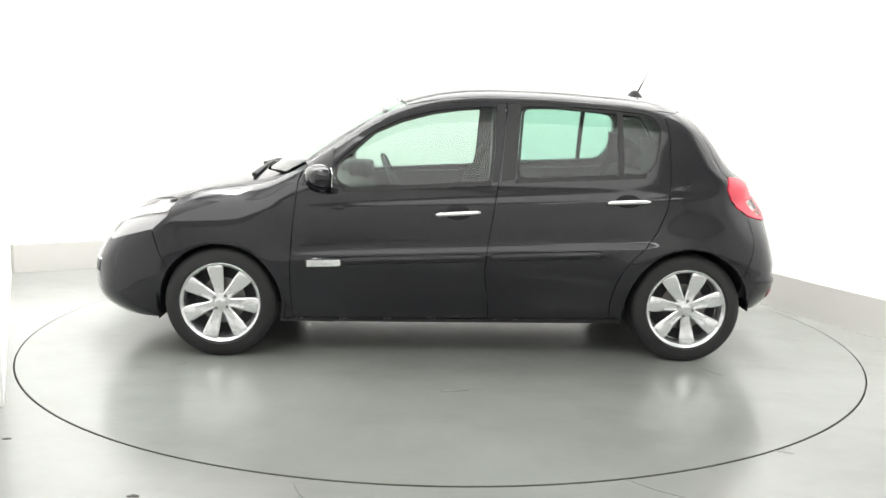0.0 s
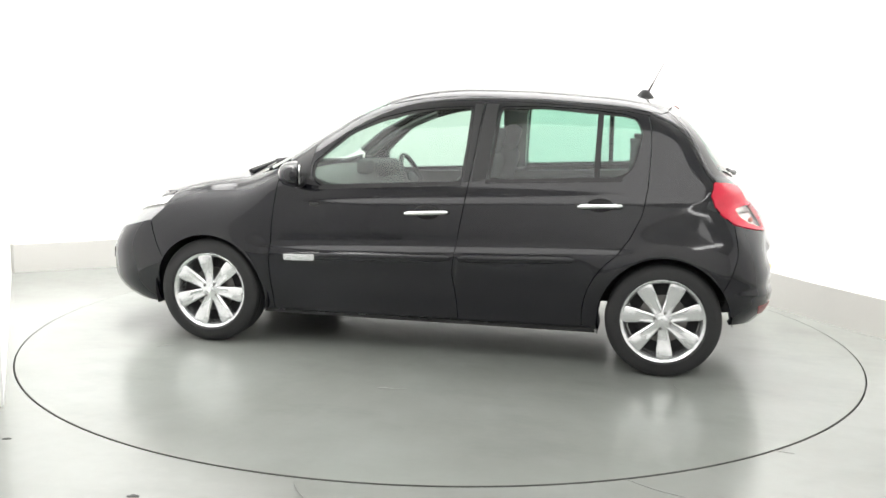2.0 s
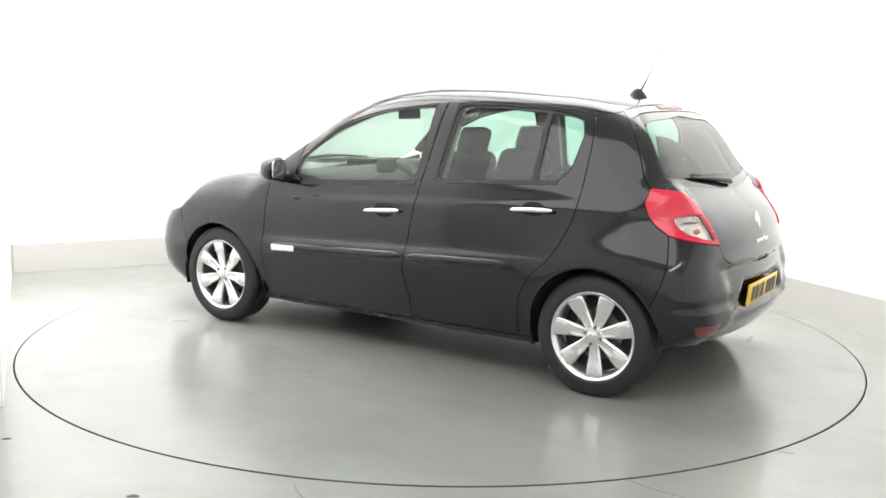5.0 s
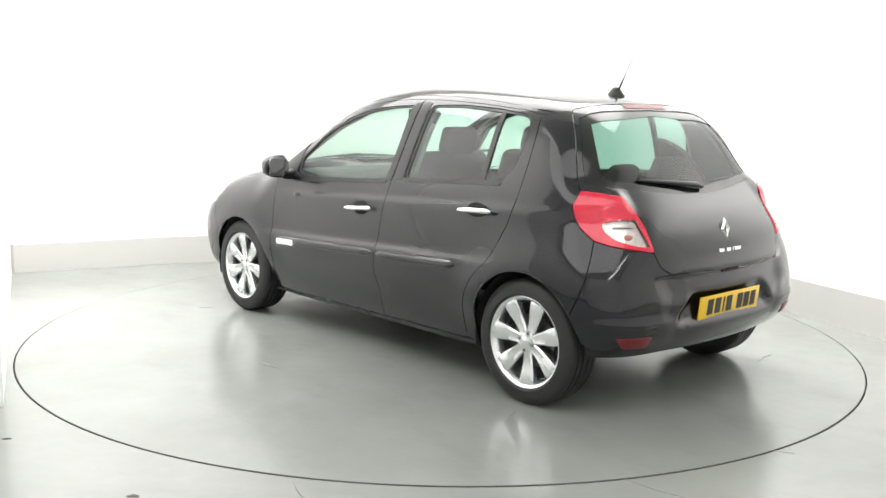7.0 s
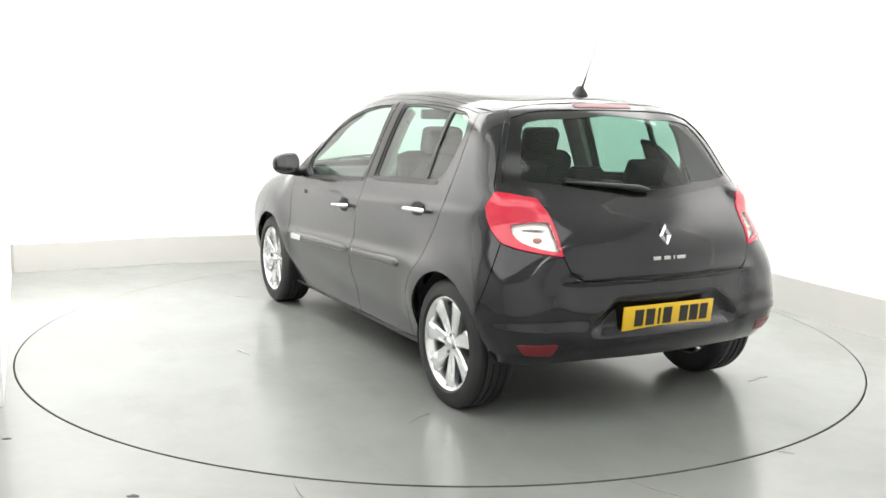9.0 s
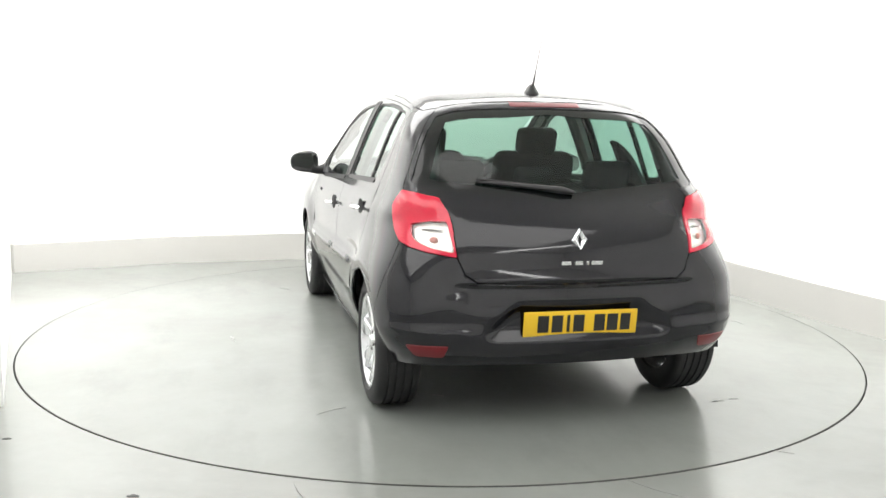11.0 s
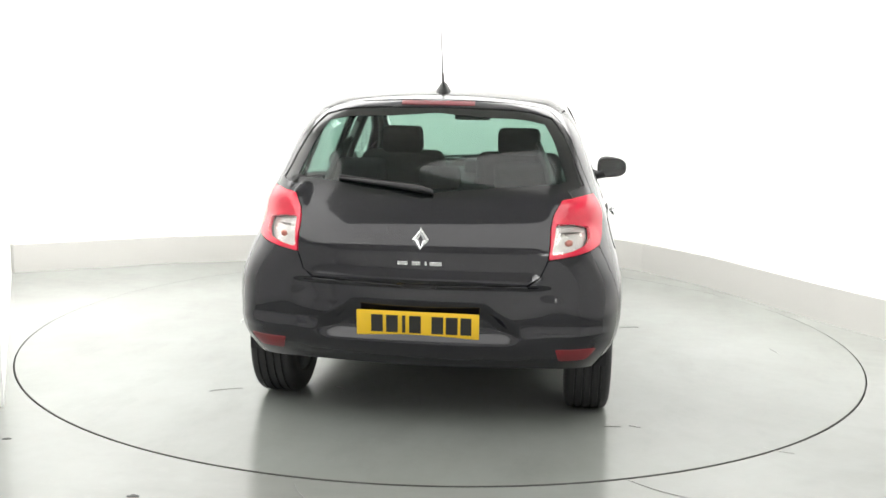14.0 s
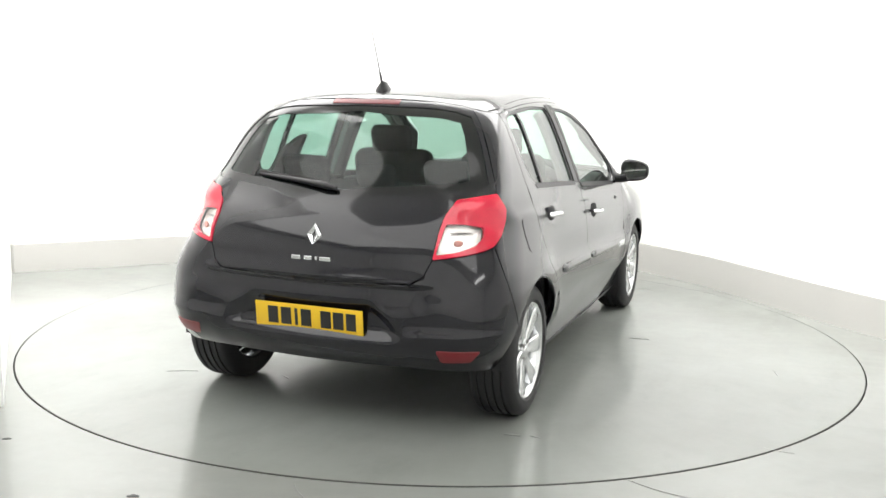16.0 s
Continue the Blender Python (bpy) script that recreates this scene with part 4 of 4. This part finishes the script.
def inner_shell():
    """The dark tub behind the panels: sides, sills, floor, so that no joint shows daylight."""
    side = [(0.36, 0.215), (2.22, 0.215), (2.22, 0.95), (2.10, 1.0), (1.9, 0.90), (1.08, 0.945)] + V([(0.25, 0.99), (0.10, 1.0), (0.12, 0.85), (0.20, 0.72), (0.33, 0.60), (0.40, 0.45)])
    panel("inner_side", side, UNDER, CAR, out=-0.03, gap=0.0, depth=0.02, step=0.06, mirror=True)
    back = U((-0.30, 0.82, 0.34), (-0.30, 0.82, 0.5), (-0.20, 0.8, 0.7), (-0.10, 0.75, 1.0), (-0.22, 0.65, 1.03), (-0.38, 0.02, 0.985))
    lowb = U((-0.5, 0.02, 0.32), (-0.5, 0.4, 0.32))
    panel("inner_back", back + [(2 * S_REAR - s, z) for s, z in back[::-1]] + [(2 * S_REAR - s, z) for s, z in lowb[::-1]] + lowb, UNDER, CAR, out=-0.045, gap=0.0, depth=0.01, step=0.06)
    bm = bmesh.new()
    box(bm, 0.36, 2.24, -0.74, 0.74, 0.212, 0.27, 0.02)
    box(bm, -0.50, 0.40, -0.47, 0.47, 0.315, 0.38, 0.02)
    box(bm, 2.2, 3.2, -0.46, 0.46, 0.225, 0.70, 0.03)
    box(bm, -0.34, 0.42, -0.50, 0.50, 0.36, 0.62, 0.02)
    part("underbody", bm, UNDER, CAR)
    bm = bmesh.new()
    tube(bm, [(0, -0.7, 0.30), (0, 0.7, 0.30)], 0.04, 10)
    part("rear_axle", bm, UNDER, CAR, smooth=50)


def wheel(x, side):
    """Tyre with tread grooves, alloy rim with seven broad spokes, hub cap, bolts and brake disc."""
    bm = bmesh.new()
    # rim barrel and lip; y = 0 at the tyre's middle, outwards is +y
    lathe(bm, [(0.196, -0.09), (0.190, -0.06), (0.188, 0.02), (0.194, 0.066), (0.202, 0.080), (0.209, 0.090), (0.2195, 0.095), (0.2225, 0.0935), (0.2235, 0.086), (0.214, 0.078), (0.205, 0.05), (0.205, -0.09)], 56, closed=True)
    rim = part("wheel", bm, ALLOY, CAR, "seven-spoke silver alloy wheel", smooth=45)
    bm = bmesh.new()
    prof = [(0.196, -0.088), (0.205, -0.098), (0.235, -0.1035), (0.270, -0.101), (0.288, -0.094), (0.297, -0.084), (0.3005, -0.076)]
    for g in (-0.054, -0.018, 0.018, 0.054):
        prof += [(0.302, g - 0.006), (0.294, g - 0.004), (0.294, g + 0.004), (0.302, g + 0.006)]
    prof += [(0.3005, 0.076), (0.297, 0.084), (0.288, 0.094), (0.270, 0.101), (0.262, 0.1035), (0.240, 0.1035), (0.231, 0.1045), (0.2235, 0.098), (0.218, 0.088)]
    lathe(bm, prof, 72)
    part("tyre", bm, RUBBER, rim, "black road tyre", smooth=35)
    bm = bmesh.new()
    lathe(bm, [(0.03, 0.0), (0.12, 0.0), (0.128, 0.004), (0.128, 0.022), (0.03, 0.022)], 40)
    part("brake_disc", bm, DISC, rim, "steel brake disc", smooth=30)
    bm = bmesh.new()
    box(bm, 0.06, 0.14, -0.02, 0.045, -0.06, 0.06, 0.012)
    part("brake_caliper", bm, UNDER, rim, smooth=40)
    bm = bmesh.new()
    lathe(bm, [(0.001, 0.015), (0.185, 0.015)], 40)
    part("brake_shield", bm, UNDER, rim)
    # spokes: broad blades that widen outwards, with a raised ridge
    sp = None
    for k in range(7):
        if sp is None:
            bm = bmesh.new()
            rows = [(0.036, 0.024, 0.077), (0.070, 0.0265, 0.073), (0.11, 0.032, 0.077), (0.15, 0.039, 0.083), (0.185, 0.0425, 0.089), (0.203, 0.041, 0.089), (0.216, 0.037, 0.086)]
            grid = []
            for r, w, h in rows:
                grid.append([bm.verts.new(v) for v in ((-w, h - 0.030, r), (-w, h - 0.006, r), (-w * 0.72, h, r), (0, h - 0.004, r * 1.005), (w * 0.72, h, r), (w, h - 0.006, r), (w, h - 0.030, r))])
            for a, b in zip(grid, grid[1:]):
                for i in range(6):
                    bm.faces.new((a[i], a[i + 1], b[i + 1], b[i]))
                bm.faces.new((a[6], a[0], b[0], b[6]))
            bm.faces.new(grid[0])
            bm.faces.new(grid[-1][::-1])
            sp = part("spoke", bm, ALLOY, rim, smooth=38)
            ob = sp
        else:
            ob = new("spoke", sp.data)
            ob.parent = rim
        ob.matrix_basis = pose(0, 0, 0, 0, 360 / 7 * k)
    bm = bmesh.new()
    lathe(bm, [(0.001, 0.088), (0.02, 0.0875), (0.029, 0.084), (0.031, 0.078), (0.046, 0.076), (0.053, 0.069), (0.055, 0.05)], 32)
    part("hub_cap", bm, ALLOY, rim, smooth=35)
    bm = bmesh.new()
    prism(bm, [(0, 0.018), (0.011, 0), (0, -0.018), (-0.011, 0)], 0.088, 0.0905, "Y")
    part("hub_emblem", bm, CHROME, rim)
    bolt = None
    for k in range(4):
        if bolt is None:
            bm = bmesh.new()
            lathe(bm, [(0.001, 0.080), (0.007, 0.080), (0.0085, 0.077), (0.0085, 0.07)], 8)
            bolt = part("wheel_bolt", bm, DISC, rim)
            ob = bolt
        else:
            ob = new("wheel_bolt", bolt.data)
            ob.parent = rim
        a = radians(45 + 90 * k)
        ob.matrix_basis = pose(0.043 * math.cos(a), 0.0015, 0.043 * math.sin(a))
    turn = {(0, 1): 31, (1, 1): 8, (0, -1): 10, (1, -1): 40}[(int(x > 1), side)]
    rim.matrix_basis = pose(x, side * 0.728, 0.302, 0, 0, 0 if side > 0 else 180) @ pose(0, 0, 0, 0, turn)
    return rim


def handles_and_mirrors():
    doors = {}
    for ob in CAR.children:
        key = ob.name.split(".")[0]
        if key in ("front_door", "rear_door"):
            doors[(key, 1 if ob.data.vertices[0].co.y > 0 else -1)] = ob
    for key, x0, x1, z0, z1 in (("front_door", 1.16, 1.40, 0.822, 0.806), ("rear_door", 0.235, 0.465, 0.893, 0.882)):
        for s in (1, -1):
            p = on_side(V([(x0, z0), ((x0 + x1) / 2, (z0 + z1) / 2 + 0.002), (x1, z1)]))
            n = skin_normal(p)
            bm = bmesh.new()
            c = p[1] + n[1] * 0.0
            # A shallow matte black bulge stands in for the shaded hollow behind the handle.
            bmesh.ops.create_uvsphere(bm, u_segments=20, v_segments=10, radius=1.0, matrix=Matrix.Translation((c[0], c[1] * s, c[2])) @ Matrix.Diagonal((0.072, 0.007, 0.044, 1)))
            part("handle_cup", bm, UNDER, doors[(key, s)], smooth=60)
            bm = bmesh.new()
            path, rad = [], []
            for i in range(13):
                t = i / 12
                q = p[0] * (1 - t) + p[2] * t
                q = q + n[1] * (0.012 + 0.026 * math.sin(math.pi * (0.06 + 0.88 * t)) ** 0.5)
                path.append((q[0], q[1] * s, q[2]))
                rad.append(0.0125 if 0 < i < 12 else 0.007)
            tube(bm, path, rad, 10)
            c0 = Vector(path[6])
            for v in bm.verts:
                v.co.y = c0.y + (v.co.y - c0.y) * 0.9
            part("door_handle", bm, CHROME, doors[(key, s)], "chrome door handle", smooth=60)
    for s in (1, -1):
        # mirror housing: a rounded shell, flat on the glass side
        bm = bmesh.new()
        bmesh.ops.create_uvsphere(bm, u_segments=28, v_segments=16, radius=1.0)
        for v in bm.verts:
            x, y, z = v.co
            sgn = lambda a, e: math.copysign(abs(a) ** e, a)
            y, z = sgn(y, 0.72), sgn(z, 0.72)
            x = 0.095 * x if x > 0 else 0.030 * sgn(x, 0.5)
            v.co = (2.005 + x - 0.03 * y, s * (0.915 + 0.095 * y), 1.005 + z * (0.068 - 0.010 * y))
        mir = part("door_mirror", bm, PAINT, doors[("front_door", s)], "black door mirror", smooth=60)
        bm = bmesh.new()
        outline = rounded([(0.830, 0.945), (0.990, 0.955), (0.998, 1.045), (0.960, 1.063), (0.850, 1.058), (0.828, 1.03)], 0.02)
        prism(bm, [(s * a, b) for a, b in outline], 1.970, 1.974, "X")
        for v in bm.verts:
            v.co.x -= 0.30 * (abs(v.co.y) - 0.915)
        part("mirror_glass", bm, MIRROR, mir, "mirror glass")
        bm = bmesh.new()
        tube(bm, [(2.02, s * 0.785, 0.955), (2.015, s * 0.83, 0.950), (2.01, s * 0.87, 0.965)], [0.034, 0.028, 0.034], 10)
        part("mirror_arm", bm, TRIM, mir, smooth=60)
        bm = bmesh.new()
        q = on_side([(1.93, 0.835)])[0]
        bmesh.ops.create_uvsphere(bm, u_segments=16, v_segments=8, radius=1.0, matrix=pose(q[0], q[1] * s, q[2]) @ Matrix.Diagonal((0.034, 0.006, 0.012, 1)))
        part("side_repeater", bm, TRIM, doors[("front_door", s)], "dark side repeater", smooth=60)
    # aerial
    bm = bmesh.new()
    z0 = on_top([(0.15, 0.0)])[0][2]
    lathe(bm, [(0.001, 0.045), (0.012, 0.042), (0.020, 0.030), (0.030, 0.012), (0.036, 0.0), (0.036, -0.01)], 20, "Z")
    for v in bm.verts:
        v.co.x = v.co.x * 1.5 + 0.02
    base = part("aerial_base", bm, TRIM, CAR, "black aerial base", smooth=60)
    base.matrix_basis = pose(0.145, 0, z0)
    bm = bmesh.new()
    tube(bm, [(0.0, 0, 0.035), (-0.025, 0, 0.085)], [0.006, 0.005], 8)
    tube(bm, [(-0.025, 0, 0.085), (-0.118, 0, 0.275)], [0.0030, 0.0017], 6)
    part("aerial", bm, TRIM, base, smooth=60)
    # filler flap on the right rear side
    fl = panel("fuel_flap", rounded(V([(-0.09, 0.91), (0.06, 0.905), (0.07, 0.76), (-0.08, 0.765)]), 0.03), PAINT, CAR, "black fuel flap", out=0.0025, gap=0.0, depth=0.004)
    fl.matrix_basis = Matrix.Diagonal((1, -1, 1, 1))


def cushion(bm, x0, x1, y0, y1, z0, z1, r, m=None):
    return box(bm, x0, x1, y0, y1, z0, z1, r, 3, m)


def interior():
    def front_seat(y):
        bm = bmesh.new()
        cushion(bm, 1.14, 1.62, y - 0.25, y + 0.25, 0.42, 0.60, 0.06)
        seat = part("front_seat", bm, FABRIC, CAR, "dark fabric front seat", smooth=50)
        bm = bmesh.new()
        lean = Matrix.Translation((1.20, 0, 0.55)) @ pose(0, 0, 0, 0, -17)
        cushion(bm, -0.07, 0.07, y - 0.245, y + 0.245, 0.0, 0.61, 0.06, lean)
        cushion(bm, -0.05, 0.10, y - 0.26, y - 0.17, 0.05, 0.45, 0.035, lean)
        cushion(bm, -0.05, 0.10, y + 0.17, y + 0.26, 0.05, 0.45, 0.035, lean)
        part("backrest", bm, FABRIC, seat, smooth=50)
        bm = bmesh.new()
        cushion(bm, -0.045, 0.045, y - 0.12, y + 0.12, 0.600, 0.755, 0.035, lean)
        hr = part("headrest", bm, FABRIC, seat, smooth=50)
        bm = bmesh.new()
        for d in (-0.07, 0.07):
            tube(bm, [lean @ Vector((0, y + d, 0.54)), lean @ Vector((0, y + d, 0.64))], 0.006, 6)
        part("headrest_post", bm, SATIN, hr)

    front_seat(0.335)
    front_seat(-0.335)
    bm = bmesh.new()
    cushion(bm, 0.28, 0.78, -0.64, 0.64, 0.44, 0.60, 0.06)
    bench = part("rear_bench", bm, FABRIC, CAR, "dark fabric rear bench", smooth=50)
    bm = bmesh.new()
    lean = Matrix.Translation((0.30, 0, 0.55)) @ pose(0, 0, 0, 0, -22)
    cushion(bm, -0.07, 0.07, -0.64, 0.64, 0.0, 0.50, 0.05, lean)
    part("backrest", bm, FABRIC, bench, smooth=50)
    for y in (-0.38, 0.0, 0.38):
        bm = bmesh.new()
        w, h = (0.12, 0.635) if y else (0.10, 0.60)
        cushion(bm, -0.04, 0.035, y - w, y + w, 0.49, h, 0.03, lean)
        part("headrest", bm, FABRIC, bench, smooth=50)
    bm = bmesh.new()
    box(bm, -0.33, 0.12, -0.56, 0.56, 0.965, 0.985, 0.008)
    part("parcel_shelf", bm, DASH, CAR, "dark parcel shelf", smooth=40)
    # dashboard with binnacle, wheel and column (right-hand drive)
    bm = bmesh.new()
    prof = [(1.78, 0.55), (1.76, 0.74), (1.80, 0.88), (1.90, 0.955), (2.10, 0.975), (2.30, 0.965), (2.34, 0.80), (2.30, 0.50)]
    prism(bm, prof, -0.70, 0.70, "Y")
    bmesh.ops.bevel(bm, geom=list(bm.edges), offset=0.015, segments=2, affect="EDGES")
    dash = part("dashboard", bm, DASH, CAR, "dark dashboard", smooth=50)
    bm = bmesh.new()
    box(bm, 1.80, 2.0, -0.55, -0.20, 0.92, 1.02, 0.03)
    part("binnacle", bm, DASH, dash, smooth=50)
    bm = bmesh.new()
    box(bm, 1.84, 1.93, -0.06, 0.06, 0.95, 1.045, 0.02)
    part("dash_display", bm, DASH, dash, smooth=50)
    bm = bmesh.new()
    ring = []
    for i in range(33):
        a = 2 * math.pi * i / 32
        ring.append((0, 0.185 * math.cos(a), 0.185 * math.sin(a)))
    tube(bm, ring, 0.017, 8, False)
    for a in (0, 180, 250, 290):
        tube(bm, [(0.02, 0.03 * math.cos(radians(a)), 0.03 * math.sin(radians(a))), (0, 0.18 * math.cos(radians(a)), 0.18 * math.sin(radians(a)))], 0.016, 6)
    bmesh.ops.create_uvsphere(bm, u_segments=16, v_segments=8, radius=1.0, matrix=Matrix.Diagonal((0.03, 0.075, 0.065, 1)))
    sw = part("steering_wheel", bm, DASH, dash, "dark steering wheel", smooth=60)
    sw.matrix_basis = pose(1.66, -0.36, 0.885, 0, 24)
    bm = bmesh.new()
    box(bm, 1.695, 1.715, -0.115, 0.115, 1.300, 1.365, 0.012)
    tube(bm, [(1.71, 0, 1.34), (1.75, 0, 1.385)], 0.010, 6)
    part("interior_mirror", bm, DASH, CAR, "dark interior mirror", smooth=50)
    # lining of the roof and pillars, a little inside the skin
    rail = on_side(RAIL)
    pts = [tuple(p[:2]) for p in rail if p[0] < 1.70]
    poly = [(1.60, 0.35)] + [(x, y - 0.02) for x, y in pts] + [(-0.0, 0.45)]
    poly = poly + [(x, -y) for x, y in poly[::-1]]
    ob = panel("headlining", poly, LINING, CAR, "pale headlining", top=True, out=-0.035, gap=0.0, depth=0.004, step=0.07)
    panel("pillar_trim", [(1.09, 1.40), (0.93, 1.40), (0.96, 1.0), (1.11, 0.98)], PILLAR, CAR, out=-0.05, gap=0, depth=0.03, step=0.06, mirror=True)
    panel("pillar_trim", V([(0.14, 1.355), (0.02, 1.36)]) + HATCH[1:-1] + V([(0.10, 1.0), (0.13, 1.15)]), PILLAR, CAR, out=-0.035, gap=0.0, depth=0.02, step=0.06, mirror=True)
    panel("pillar_trim", V([(0.22, 1.35), (0.05, 1.355)]) + HATCH[1:-1] + V([(0.0, 1.03), (0.26, 1.03), (0.22, 1.15)]), DASH, CAR, out=-0.19, gap=0.0, depth=0.02, step=0.06, mirror=True)
    panel("pillar_trim", [(2.10, 1.06), (1.93, 1.20), (1.74, 1.305), (1.56, 1.375), (1.56, 1.345), (1.74, 1.275), (1.93, 1.165), (2.06, 1.05)], PILLAR, CAR, out=-0.03, gap=0.0, depth=0.02, step=0.05, mirror=True)
    panel("door_card", [(1.13, 0.25), (2.16, 0.25), (2.12, 0.93), (1.10, 0.975)], DASH, CAR, out=-0.07, gap=0, depth=0.02, step=0.08, mirror=True)
    panel("door_card", [(0.48, 0.25), (1.07, 0.25), (1.04, 0.98), (0.18, 1.02), (0.30, 0.70)], DASH, CAR, out=-0.07, gap=0, depth=0.02, step=0.08, mirror=True)


body_panels()
ends_and_top()
inner_shell()
for wx in (0.0, 2.575):
    for ws_ in (1, -1):
        wheel(wx, ws_)
handles_and_mirrors()
interior()


def motions():
    rows = []
    table = []
    for i in range(17):
        t = float(i)
        a = radians(heading(t))
        c, s = math.cos(a), math.sin(a)
        x, y = CAR_OFF
        rows.append((t, pose(c * x - s * y, s * x + c * y, 0, 0, 0, heading(t))))
        table.append((t, pose(0, 0, 0, 0, 0, heading(t) - 181.55)))
    walk(CAR, rows)
    walk(TURNTABLE, table)


motions()
